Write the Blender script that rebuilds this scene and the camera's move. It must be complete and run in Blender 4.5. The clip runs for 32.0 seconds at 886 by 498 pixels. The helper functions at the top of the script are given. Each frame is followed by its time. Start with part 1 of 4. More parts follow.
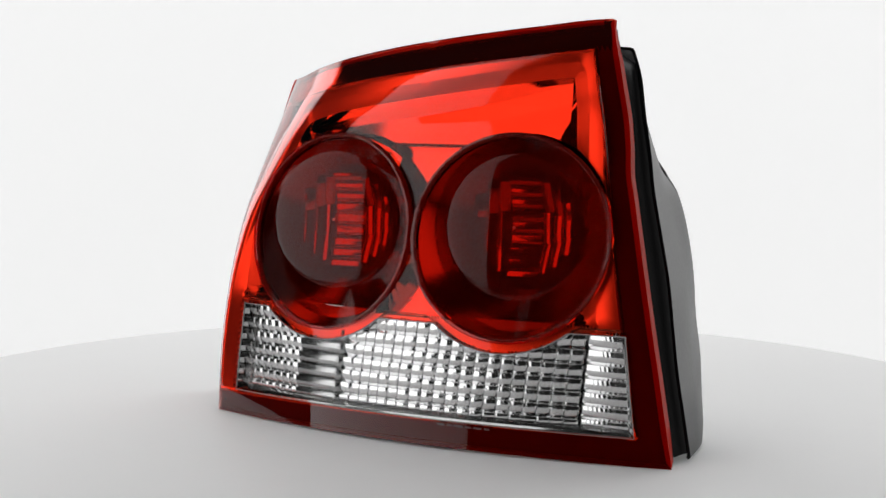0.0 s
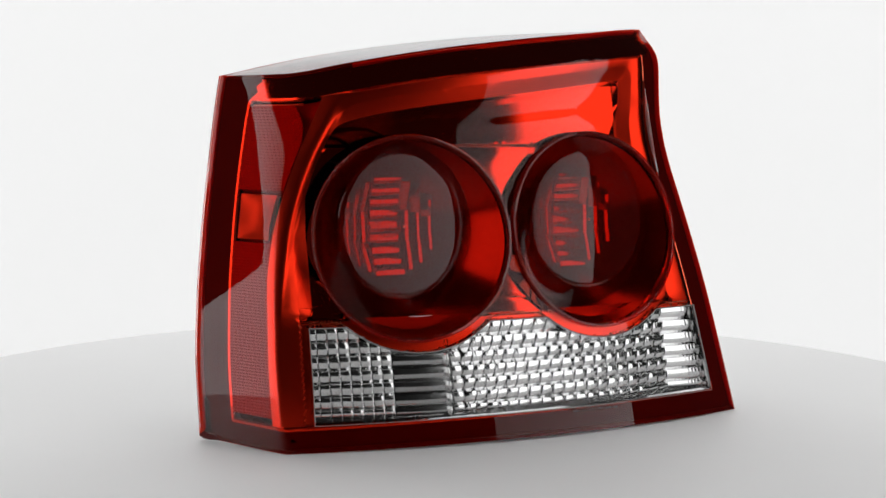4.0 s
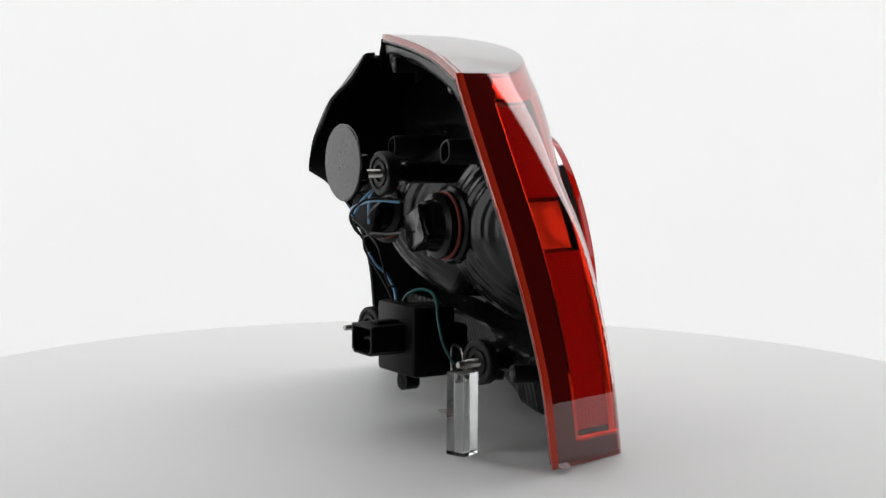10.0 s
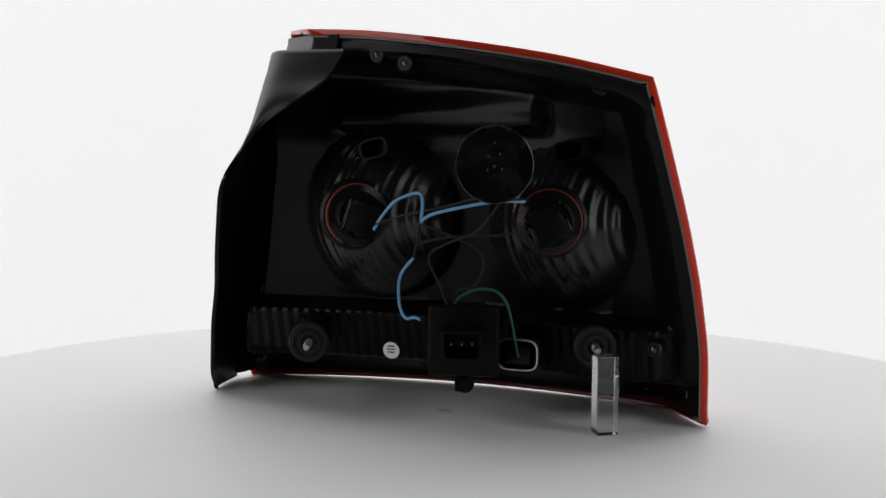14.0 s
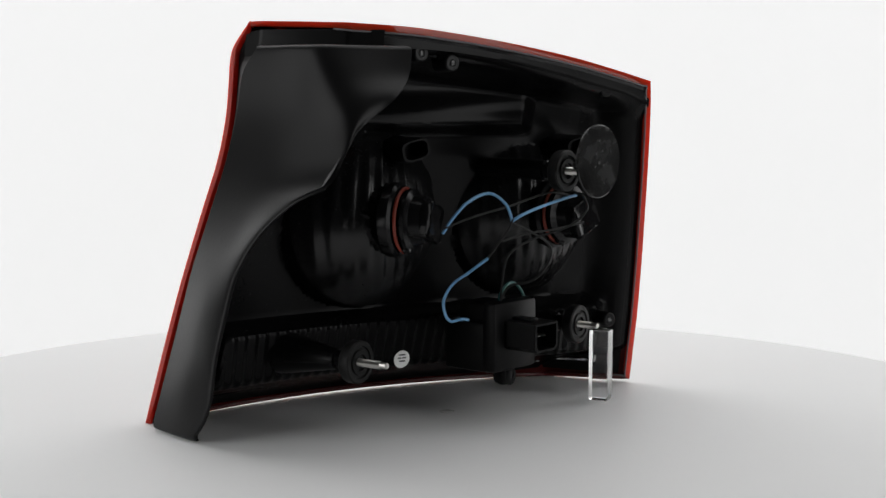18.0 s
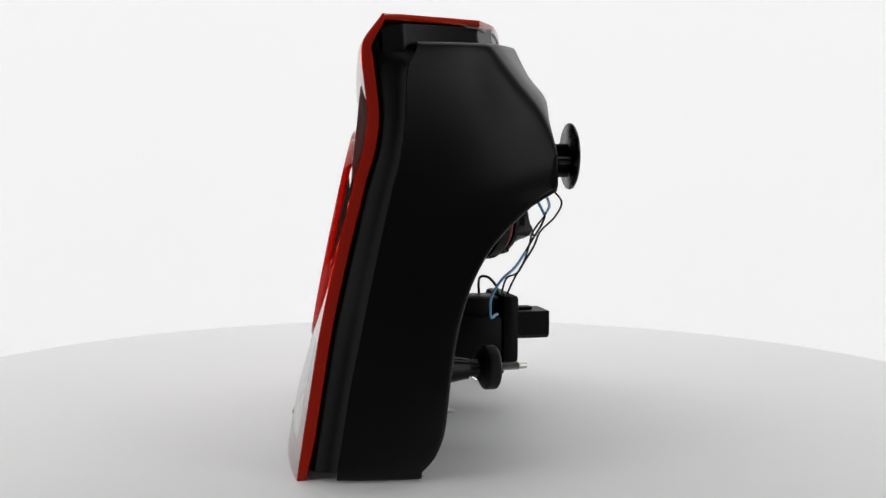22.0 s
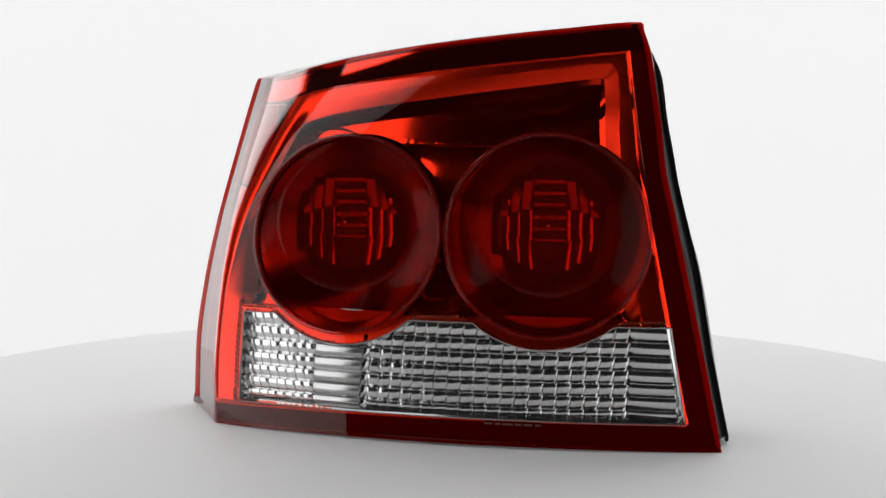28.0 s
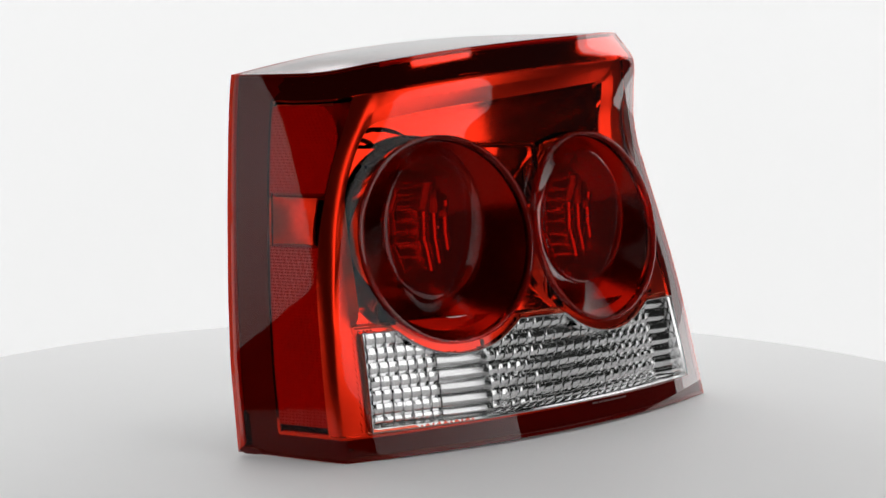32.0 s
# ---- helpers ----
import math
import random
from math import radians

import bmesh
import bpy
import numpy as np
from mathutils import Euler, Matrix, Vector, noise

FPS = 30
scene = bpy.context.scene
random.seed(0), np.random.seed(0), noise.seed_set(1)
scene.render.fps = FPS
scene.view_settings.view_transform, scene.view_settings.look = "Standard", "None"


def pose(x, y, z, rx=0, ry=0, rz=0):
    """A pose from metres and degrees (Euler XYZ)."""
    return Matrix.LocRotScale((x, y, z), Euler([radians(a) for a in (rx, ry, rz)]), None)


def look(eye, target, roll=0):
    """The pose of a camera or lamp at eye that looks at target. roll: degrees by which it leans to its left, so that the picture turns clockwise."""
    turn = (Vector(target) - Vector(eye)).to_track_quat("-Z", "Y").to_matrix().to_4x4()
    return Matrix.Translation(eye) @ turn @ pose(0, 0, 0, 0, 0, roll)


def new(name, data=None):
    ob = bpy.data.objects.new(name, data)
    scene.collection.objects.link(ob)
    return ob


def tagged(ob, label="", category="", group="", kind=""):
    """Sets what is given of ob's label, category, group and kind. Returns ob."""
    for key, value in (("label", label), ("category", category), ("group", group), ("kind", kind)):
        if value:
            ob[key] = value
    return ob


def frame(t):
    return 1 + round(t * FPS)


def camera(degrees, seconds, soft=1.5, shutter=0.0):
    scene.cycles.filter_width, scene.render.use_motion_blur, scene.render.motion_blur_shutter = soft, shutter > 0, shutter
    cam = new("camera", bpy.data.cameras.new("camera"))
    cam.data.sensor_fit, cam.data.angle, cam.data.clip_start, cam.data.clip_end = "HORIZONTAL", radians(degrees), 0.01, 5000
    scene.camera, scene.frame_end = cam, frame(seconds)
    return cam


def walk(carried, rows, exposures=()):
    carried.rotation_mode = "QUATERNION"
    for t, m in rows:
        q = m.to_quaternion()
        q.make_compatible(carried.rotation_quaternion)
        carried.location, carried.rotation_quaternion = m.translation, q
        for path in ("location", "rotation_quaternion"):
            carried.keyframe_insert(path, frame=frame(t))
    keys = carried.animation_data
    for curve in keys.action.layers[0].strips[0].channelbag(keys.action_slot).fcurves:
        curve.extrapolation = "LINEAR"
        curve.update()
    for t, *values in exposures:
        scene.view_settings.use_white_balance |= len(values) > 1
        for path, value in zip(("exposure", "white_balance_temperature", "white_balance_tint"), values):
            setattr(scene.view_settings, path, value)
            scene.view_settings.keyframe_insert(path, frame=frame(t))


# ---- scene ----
cam = camera(34.92, 32.0, soft=1.5)
EYE = (0.0, -1.14, 0.246)
EYE_POSE = look(EYE, (-0.0030, -0.0057, 0.1319), 0.358)
walk(cam, [(0.0, EYE_POSE), (32.0, EYE_POSE)])

# the turntable's turn: degrees at the start, degrees a second
TURN_START, TURN_RATE = -28.835, 13.426


def turn_rows():
    return [(float(t), pose(0, 0, 0, 0, 0, TURN_START + TURN_RATE * t)) for t in range(33)]


# ---------------------------------------------------------------- light
world = bpy.data.worlds.new("studio_world")
scene.world = world
world.use_nodes = True
world.node_tree.nodes["Background"].inputs[0].default_value = (1.0, 0.99, 0.97, 1)
world.node_tree.nodes["Background"].inputs[1].default_value = 0.013


def area_lamp(name, eye, target, sx, sy, watts, color=(1, 1, 1)):
    data = bpy.data.lights.new(name, "AREA")
    data.shape, data.size, data.size_y, data.energy, data.color = "RECTANGLE", sx, sy, watts, color
    ob = new(name, data)
    ob.matrix_world = look(eye, target)
    return ob


# unseen lamp from above, added to brighten the table top
area_lamp("overhead_fill", (0.0, 0.7, 1.95), (0, 0.05, 0), 2.6, 1.8, 21.0)
for side in (-1, 1):
    # a tall softbox on each side of the camera, and one beside each end of the backdrop
    wide = side < 0
    area_lamp("tall_softbox", (-1.36, -0.80, 0.62) if wide else (1.325, -0.86, 0.62), (0, 0, 0.55), 0.95 if wide else 0.82, 1.70, 9.6 if wide else 8.4)
    area_lamp("wing_softbox", (side * 1.38, 0.92, 0.70), (0, 0, 0.62), 0.62, 2.40, 5.2)

# ---------------------------------------------------------------- materials
def material(name, color=(0.8, 0.8, 0.8), rough=0.5, metal=0.0, ior=1.45, coat=0.0, spec=0.5):
    m = bpy.data.materials.new(name)
    m.use_nodes = True
    b = m.node_tree.nodes["Principled BSDF"]
    b.inputs["Base Color"].default_value = (*color, 1)
    b.inputs["Roughness"].default_value = rough
    b.inputs["Metallic"].default_value = metal
    b.inputs["IOR"].default_value = ior
    b.inputs["Coat Weight"].default_value = coat
    b.inputs["Specular IOR Level"].default_value = spec
    return m


def grain(m, scale=60.0, amount=0.12, rough=0.08, bump=0.0, wide=6.0):
    """Variation of colour and gloss at two scales, and fine relief, in a thing's own space."""
    nt = m.node_tree
    b = nt.nodes["Principled BSDF"]
    tc = nt.nodes.new("ShaderNodeTexCoord")
    n1, n2 = nt.nodes.new("ShaderNodeTexNoise"), nt.nodes.new("ShaderNodeTexNoise")
    n1.inputs["Scale"].default_value, n2.inputs["Scale"].default_value = scale, wide
    n1.inputs["Detail"].default_value = 6
    for n in (n1, n2):
        nt.links.new(tc.outputs["Object"], n.inputs["Vector"])
    mean = nt.nodes.new("ShaderNodeMath")
    mean.operation = "ADD"
    nt.links.new(n1.outputs["Fac"], mean.inputs[0])
    nt.links.new(n2.outputs["Fac"], mean.inputs[1])
    c = b.inputs["Base Color"].default_value[:3]
    r0 = b.inputs["Roughness"].default_value
    mc = nt.nodes.new("ShaderNodeMix")
    mc.data_type = "RGBA"
    mc.inputs["A"].default_value = (*[x * (1 - amount) for x in c], 1)
    mc.inputs["B"].default_value = (*[min(1, x * (1 + amount)) for x in c], 1)
    half = nt.nodes.new("ShaderNodeMath")
    half.operation = "MULTIPLY"
    half.inputs[1].default_value = 0.5
    nt.links.new(mean.outputs[0], half.inputs[0])
    nt.links.new(half.outputs[0], mc.inputs["Factor"])
    nt.links.new(mc.outputs["Result"], b.inputs["Base Color"])
    mr = nt.nodes.new("ShaderNodeMapRange")
    mr.inputs["To Min"].default_value, mr.inputs["To Max"].default_value = max(0.0, r0 - rough), min(1.0, r0 + rough)
    nt.links.new(half.outputs[0], mr.inputs["Value"])
    nt.links.new(mr.outputs["Result"], b.inputs["Roughness"])
    if bump:
        bm = nt.nodes.new("ShaderNodeBump")
        bm.inputs["Strength"].default_value, bm.inputs["Distance"].default_value = bump, 0.0005
        nt.links.new(n1.outputs["Fac"], bm.inputs["Height"])
        nt.links.new(bm.outputs["Normal"], b.inputs["Normal"])
    return m


def clear_plastic(name, tint, ior=1.49, rough=0.02):
    """Thin see-through moulded plastic: tinted passage and a real surface gloss."""
    m = bpy.data.materials.new(name)
    m.use_nodes = True
    nt = m.node_tree
    nt.nodes.clear()
    out = nt.nodes.new("ShaderNodeOutputMaterial")
    tr, gl, fr, mx = (nt.nodes.new("ShaderNode" + k) for k in ("BsdfTransparent", "BsdfGlossy", "Fresnel", "MixShader"))
    tr.inputs["Color"].default_value = (*tint, 1)
    gl.inputs["Roughness"].default_value = rough
    fr.inputs["IOR"].default_value = ior
    nt.links.new(fr.outputs[0], mx.inputs[0])
    nt.links.new(tr.outputs[0], mx.inputs[1])
    nt.links.new(gl.outputs[0], mx.inputs[2])
    nt.links.new(mx.outputs[0], out.inputs[0])
    return m


RED_CLEAR = clear_plastic("red_clear_plastic", (0.93, 0.165, 0.085))
RED_DEEP = clear_plastic("deep_red_plastic", (0.76, 0.075, 0.04))
CLEAR = clear_plastic("clear_plastic", (0.97, 0.97, 0.97))
CHROME = material("chromed_plastic", (0.78, 0.78, 0.78), 0.06, 1.0)
BLACK = grain(material("black_moulded_plastic", (0.0045, 0.0045, 0.0048), 0.34, spec=0.26), 400, 0.2, 0.08, 0.12)
BLACK_GLOSS = grain(material("black_gloss_plastic", (0.006, 0.006, 0.0065), 0.22, spec=0.20), 300, 0.2, 0.05)
STEEL = grain(material("zinc_plated_steel", (0.62, 0.61, 0.58), 0.32, 1.0), 200, 0.15, 0.1)
TABLE = grain(material("white_table_laminate", (0.85, 0.85, 0.85), 0.5), 30, 0.015, 0.05)
BACKDROP = material("white_backdrop", (0.7, 0.7, 0.7), 0.9)
BLACK_BOWL = grain(material("black_bowl_plastic", (0.007, 0.007, 0.0075), 0.26, spec=0.5), 300, 0.2, 0.06)
BLACK_WALL = grain(material("black_wall_plastic", (0.0045, 0.0045, 0.0048), 0.26, spec=0.15), 300, 0.2, 0.06)
BLACK_DEEP = grain(material("black_connector_plastic", (0.0035, 0.0035, 0.0037), 0.42, spec=0.12), 300, 0.2, 0.08)
RUBBER = grain(material("black_rubber", (0.010, 0.010, 0.010), 0.5, spec=0.3), 200, 0.2)


# ---------------------------------------------------------------- mesh helpers
def part(name, bm, mat, parent=None, label="", smooth=True):
    """Links a bmesh as one mesh object under a thing or a part."""
    me = bpy.data.meshes.new(name)
    bm.to_mesh(me)
    bm.free()
    me.materials.append(mat)
    if smooth:
        me.shade_smooth()
        me.set_sharp_from_angle(angle=radians(38))
    ob = new(name, me)
    if parent is not None:
        ob.parent = parent
    if label:
        ob["label"] = label
    return ob


def grid_into(bm, rows, close=False):
    """Faces between rows of points, all of one length."""
    vs = [[bm.verts.new(p) for p in r] for r in rows]
    n = len(rows[0])
    for a, b in zip(vs, vs[1:]):
        for j in range(n if close else n - 1):
            k = (j + 1) % n
            bm.faces.new((a[j], a[k], b[k], b[j]))
    return vs


def sheet(rows, thick=0.0, close=False):
    bm = bmesh.new()
    grid_into(bm, rows, close)
    bmesh.ops.remove_doubles(bm, verts=bm.verts, dist=1e-5)
    bmesh.ops.recalc_face_normals(bm, faces=bm.faces)
    if thick:
        bmesh.ops.solidify(bm, geom=bm.faces[:], thickness=thick)
        bmesh.ops.recalc_face_normals(bm, faces=bm.faces)
    return bm


def smooth_curve(xs, ys):
    """A smooth curve through the points, as a function."""
    xs, ys = np.array(xs, float), np.array(ys, float)
    d = np.diff(ys) / np.diff(xs)
    m = np.concatenate([[d[0]], np.where(d[1:] * d[:-1] > 0, 2 * d[1:] * d[:-1] / (d[1:] + d[:-1] + 1e-12), 0), [d[-1]]])

    def at(x):
        x = min(max(x, xs[0]), xs[-1])
        i = min(max(int(np.searchsorted(xs, x)) - 1, 0), len(xs) - 2)
        h = xs[i + 1] - xs[i]
        t = (x - xs[i]) / h
        return float(ys[i] * (1 + 2 * t) * (1 - t) ** 2 + m[i] * h * t * (1 - t) ** 2 + ys[i + 1] * t * t * (3 - 2 * t) + m[i + 1] * h * t * t * (t - 1))
    return at


def turned(profile, seg=24):
    """A lathe body about z: profile of (radius, height)."""
    bm = bmesh.new()
    rows = [[(r * math.cos(2 * math.pi * k / seg), r * math.sin(2 * math.pi * k / seg), z) for k in range(seg)] for r, z in profile]
    grid_into(bm, rows, True)
    bmesh.ops.remove_doubles(bm, verts=bm.verts, dist=1e-6)
    bmesh.ops.holes_fill(bm, edges=[e for e in bm.edges if e.is_boundary], sides=0)
    bmesh.ops.recalc_face_normals(bm, faces=bm.faces)
    return bm


def block(x0, x1, y0, y1, z0, z1, bevel=0.0):
    bm = bmesh.new()
    bmesh.ops.create_cube(bm, size=1)
    for v in bm.verts:
        v.co = ((x0 + x1) / 2 + v.co.x * (x1 - x0), (y0 + y1) / 2 + v.co.y * (y1 - y0), (z0 + z1) / 2 + v.co.z * (z1 - z0))
    if bevel:
        bmesh.ops.bevel(bm, geom=bm.edges[:], offset=bevel, segments=2, affect="EDGES", profile=0.5)
    return bm


def moved(bm, m):
    bmesh.ops.transform(bm, matrix=m, verts=bm.verts)
    return bm


def tube(points, radius, seg=8):
    """A round cable along smoothed points."""
    pts = [Vector(p) for p in points]
    path = []
    for i in range(len(pts) - 1):
        p0, p1, p2, p3 = pts[max(i - 1, 0)], pts[i], pts[i + 1], pts[min(i + 2, len(pts) - 1)]
        for k in range(8):
            t = k / 8
            path.append(0.5 * (2 * p1 + (p2 - p0) * t + (2 * p0 - 5 * p1 + 4 * p2 - p3) * t * t + (3 * p1 - p0 - 3 * p2 + p3) * t ** 3))
    path.append(pts[-1])
    bm = bmesh.new()
    up, rows = Vector((0.3, 0.2, 0.93)), []
    for i, p in enumerate(path):
        d = (path[min(i + 1, len(path) - 1)] - path[max(i - 1, 0)]).normalized()
        a = d.cross(up).normalized()
        up = a.cross(d).normalized()
        rows.append([p + radius * (math.cos(2 * math.pi * k / seg) * a + math.sin(2 * math.pi * k / seg) * up) for k in range(seg)])
    grid_into(bm, rows, True)
    bmesh.ops.holes_fill(bm, edges=[e for e in bm.edges if e.is_boundary], sides=0)
    bmesh.ops.recalc_face_normals(bm, faces=bm.faces)
    return bm



# ---------------------------------------------------------------- studio
def build_studio():
    # a rounded white backdrop behind the table, open towards the camera
    rows = []
    for a in range(-75, 70, 3):
        rows.append([(2.0 * math.sin(radians(a)), 0.2 + 2.0 * math.cos(radians(a)), z) for z in (-1.0, 0.0, 0.5, 1.0, 1.5, 2.0, 2.6)])
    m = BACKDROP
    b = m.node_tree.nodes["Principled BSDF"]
    # emission added to the backdrop's colour, lifting it to an even near-white
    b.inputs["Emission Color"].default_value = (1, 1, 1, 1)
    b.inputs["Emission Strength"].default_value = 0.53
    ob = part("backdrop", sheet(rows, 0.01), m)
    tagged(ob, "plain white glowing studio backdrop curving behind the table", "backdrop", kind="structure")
    # floor of the studio under the table
    f = part("floor", block(-3, 3, -3, 3, -1.02, -1.0), grain(material("pale_floor", (0.6, 0.6, 0.6), 0.6), 8, 0.05))
    tagged(f, "pale grey studio floor under the table", "floor", kind="structure")


def build_turntable():
    prof = [(0.0, -0.02), (0.500, -0.02), (0.5035, -0.0185), (0.505, -0.015), (0.505, -0.0065), (0.504, -0.0042), (0.5015, -0.003), (0.0, -0.003)]
    table = new("turntable")
    part("top", turned(prof, 160), TABLE, table)
    part("column", turned([(0.0, -1.0), (0.22, -1.0), (0.22, -0.97), (0.05, -0.95), (0.05, -0.06), (0.2, -0.03), (0.2, -0.02), (0, -0.02)], 48), BLACK, table)
    tagged(table, "round white turntable with a smooth matt top", "turntable")
    return table


def symmetric_gloss(m, base=0.04, power=5.0):
    """Replaces the Fresnel factor by one that is the same from both sides of a thin sheet."""
    nt = m.node_tree
    mx = [n for n in nt.nodes if n.type == "MIX_SHADER"][0]
    for n in [n for n in nt.nodes if n.type == "FRESNEL"]:
        nt.nodes.remove(n)
    lw, pw, ml = nt.nodes.new("ShaderNodeLayerWeight"), nt.nodes.new("ShaderNodeMath"), nt.nodes.new("ShaderNodeMath")
    lw.inputs["Blend"].default_value = 0.5
    pw.operation, ml.operation = "POWER", "MULTIPLY_ADD"
    pw.inputs[1].default_value = power
    ml.inputs[1].default_value, ml.inputs[2].default_value = 1 - base, base
    nt.links.new(lw.outputs["Facing"], pw.inputs[0])
    nt.links.new(pw.outputs[0], ml.inputs[0])
    nt.links.new(ml.outputs[0], mx.inputs[0])
    return m


for glossy_sheet in (RED_CLEAR, RED_DEEP, CLEAR):
    symmetric_gloss(glossy_sheet, 0.011 if glossy_sheet is RED_DEEP else 0.014, 2.3 if glossy_sheet is RED_DEEP else 2.9 if glossy_sheet is CLEAR else 2.25)


def haze(m, color, amount):
    """Adds a cloudy body to a see-through plastic: part of the light is scattered both ways."""
    nt = m.node_tree
    mx = [n for n in nt.nodes if n.type == "MIX_SHADER"][0]
    tr = [n for n in nt.nodes if n.type == "BSDF_TRANSPARENT"][0]
    df, tl, m1, m2 = (nt.nodes.new("ShaderNode" + k) for k in ("BsdfDiffuse", "BsdfTranslucent", "MixShader", "MixShader"))
    df.inputs["Color"].default_value = tl.inputs["Color"].default_value = (*color, 1)
    m1.inputs[0].default_value, m2.inputs[0].default_value = 0.5, amount
    nt.links.new(df.outputs[0], m1.inputs[1])
    nt.links.new(tl.outputs[0], m1.inputs[2])
    nt.links.new(tr.outputs[0], m2.inputs[1])
    nt.links.new(m1.outputs[0], m2.inputs[2])
    nt.links.new(m2.outputs[0], mx.inputs[1])
    return m


haze(RED_DEEP, (0.42, 0.018, 0.011), 0.19)
RED_FUNNEL = haze(symmetric_gloss(clear_plastic("red_funnel_plastic", (0.82, 0.095, 0.05), rough=0.05), 0.004, 5.0), (0.42, 0.018, 0.011), 0.05)
RED_TOP = symmetric_gloss(clear_plastic("red_top_plastic", (0.90, 0.16, 0.085), rough=0.2), 0.06, 1.4)
RED_RIM = haze(symmetric_gloss(clear_plastic("red_rim_plastic", (0.80, 0.09, 0.05)), 0.05, 4.0), (0.50, 0.025, 0.015), 0.35)
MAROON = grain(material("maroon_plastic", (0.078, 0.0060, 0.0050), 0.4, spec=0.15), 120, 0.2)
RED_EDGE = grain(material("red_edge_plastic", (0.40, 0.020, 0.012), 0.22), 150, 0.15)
# edges brightened in their own colour, for light passing through the lens
RED_LIP = haze(symmetric_gloss(clear_plastic("backlit_red_lens_edge", (0.90, 0.10, 0.04)), 0.04, 4.0), (0.78, 0.085, 0.032), 0.72)
RED_SIDE = haze(symmetric_gloss(clear_plastic("backlit_red_side_edge", (0.80, 0.06, 0.03)), 0.015, 9.0), (0.70, 0.040, 0.022), 0.88)
RED_BACK = grain(material("red_side_backing", (0.62, 0.034, 0.018), 0.25, spec=0.3), 120, 0.2)
CHROME_DULL = grain(material("dull_chromed_plastic", (0.70, 0.70, 0.70), 0.42, 1.0), 60, 0.1)
BEZEL_CHROME = grain(material("bezel_chrome", (0.76, 0.76, 0.76), 0.07, 1.0), 60, 0.06, 0.03)
FRAME_CHROME = grain(material("satin_frame_chrome", (0.90, 0.90, 0.90), 0.30, 1.0), 90, 0.08, 0.05)
FLUTE_CHROME = grain(material("flute_chrome", (0.60, 0.60, 0.60), 0.10, 1.0), 250, 0.25, 0.06)
# chrome darkened in colour, for shaded gaps between louvres and dark reflections
DARK_CHROME = grain(material("darkened_chrome", (0.46, 0.46, 0.46), 0.16, 1.0), 60, 0.1, 0.03)
BOWL_CHROME = grain(material("satin_chrome", (0.36, 0.36, 0.36), 0.20, 1.0), 60, 0.1)
CHROME_FACET = material("chromed_facets", (0.74, 0.74, 0.74), 0.13, 1.0)
# darker copy of the red edge, for its bottom stretches that look unlit
RED_DARK = grain(material("unlit_red_edge_plastic", (0.10, 0.006, 0.005), 0.3), 150, 0.2)
REFLEX = grain(material("red_reflex_plastic", (0.46, 0.028, 0.014), 0.2, spec=0.2), 500, 0.35, 0.1, 0.0)


def honeycomb(m, cell=0.0022):
    """Fine prism relief for the reflex panels."""
    nt = m.node_tree
    b = nt.nodes["Principled BSDF"]
    tc, vo, bp = nt.nodes.new("ShaderNodeTexCoord"), nt.nodes.new("ShaderNodeTexVoronoi"), nt.nodes.new("ShaderNodeBump")
    vo.inputs["Scale"].default_value, vo.inputs["Randomness"].default_value = 1 / cell, 0.0
    bp.inputs["Strength"].default_value, bp.inputs["Distance"].default_value = 0.8, 0.001
    nt.links.new(tc.outputs["Object"], vo.inputs["Vector"])
    nt.links.new(vo.outputs["Distance"], bp.inputs["Height"])
    nt.links.new(bp.outputs["Normal"], b.inputs["Normal"])


honeycomb(REFLEX)


def ridged(m, pitch=0.0034, depth=0.00004):
    """Fine slanting ridges moulded into chromed facets."""
    nt = m.node_tree
    b = nt.nodes["Principled BSDF"]
    tc, mp, wv, bp = (nt.nodes.new("ShaderNode" + k) for k in ("TexCoord", "Mapping", "TexWave", "Bump"))
    mp.inputs["Rotation"].default_value = (0, 0.25, 0)
    wv.inputs["Scale"].default_value = 2 * math.pi / (20 * pitch)
    wv.inputs["Distortion"].default_value, wv.inputs["Detail"].default_value = 2.0, 2.0
    wv.inputs["Detail Scale"].default_value = 0.6
    bp.inputs["Strength"].default_value, bp.inputs["Distance"].default_value = 1.0, depth
    nt.links.new(tc.outputs["Object"], mp.inputs["Vector"])
    nt.links.new(mp.outputs["Vector"], wv.inputs["Vector"])
    nt.links.new(wv.outputs["Fac"], bp.inputs["Height"])
    nt.links.new(bp.outputs["Normal"], b.inputs["Normal"])


ridged(CHROME_FACET)
ORANGE = grain(material("orange_silicone", (0.19, 0.026, 0.013), 0.45), 150, 0.15)
LABEL = grain(material("white_label_paper", (0.8, 0.8, 0.78), 0.5), 80, 0.05)
BLUE_WIRE = grain(material("blue_wire_sleeve", (0.15, 0.34, 0.58), 0.35), 200, 0.15)
GREEN_WIRE = grain(material("green_wire_sleeve", (0.016, 0.10, 0.095), 0.35), 200, 0.15)
BLACK_WIRE = grain(material("black_wire_sleeve", (0.010, 0.010, 0.010), 0.5, spec=0.3), 200, 0.15)
CLEAR_EDGE = grain(material("clear_moulded_edge", (0.35, 0.35, 0.35), 0.12), 200, 0.1)
MARKER = grain(material("marker_reflector_chrome", (0.74, 0.72, 0.72), 0.50, 1.0), 200, 0.3)
FAINT = grain(material("faint_moulded_lettering", (0.13, 0.05, 0.05), 0.4), 200, 0.1)
SEAL = grain(material("grey_sealing_compound", (0.16, 0.15, 0.15), 0.5), 200, 0.2)
GLUE = grain(material("dried_clear_glue", (0.72, 0.72, 0.71), 0.2), 200, 0.1)


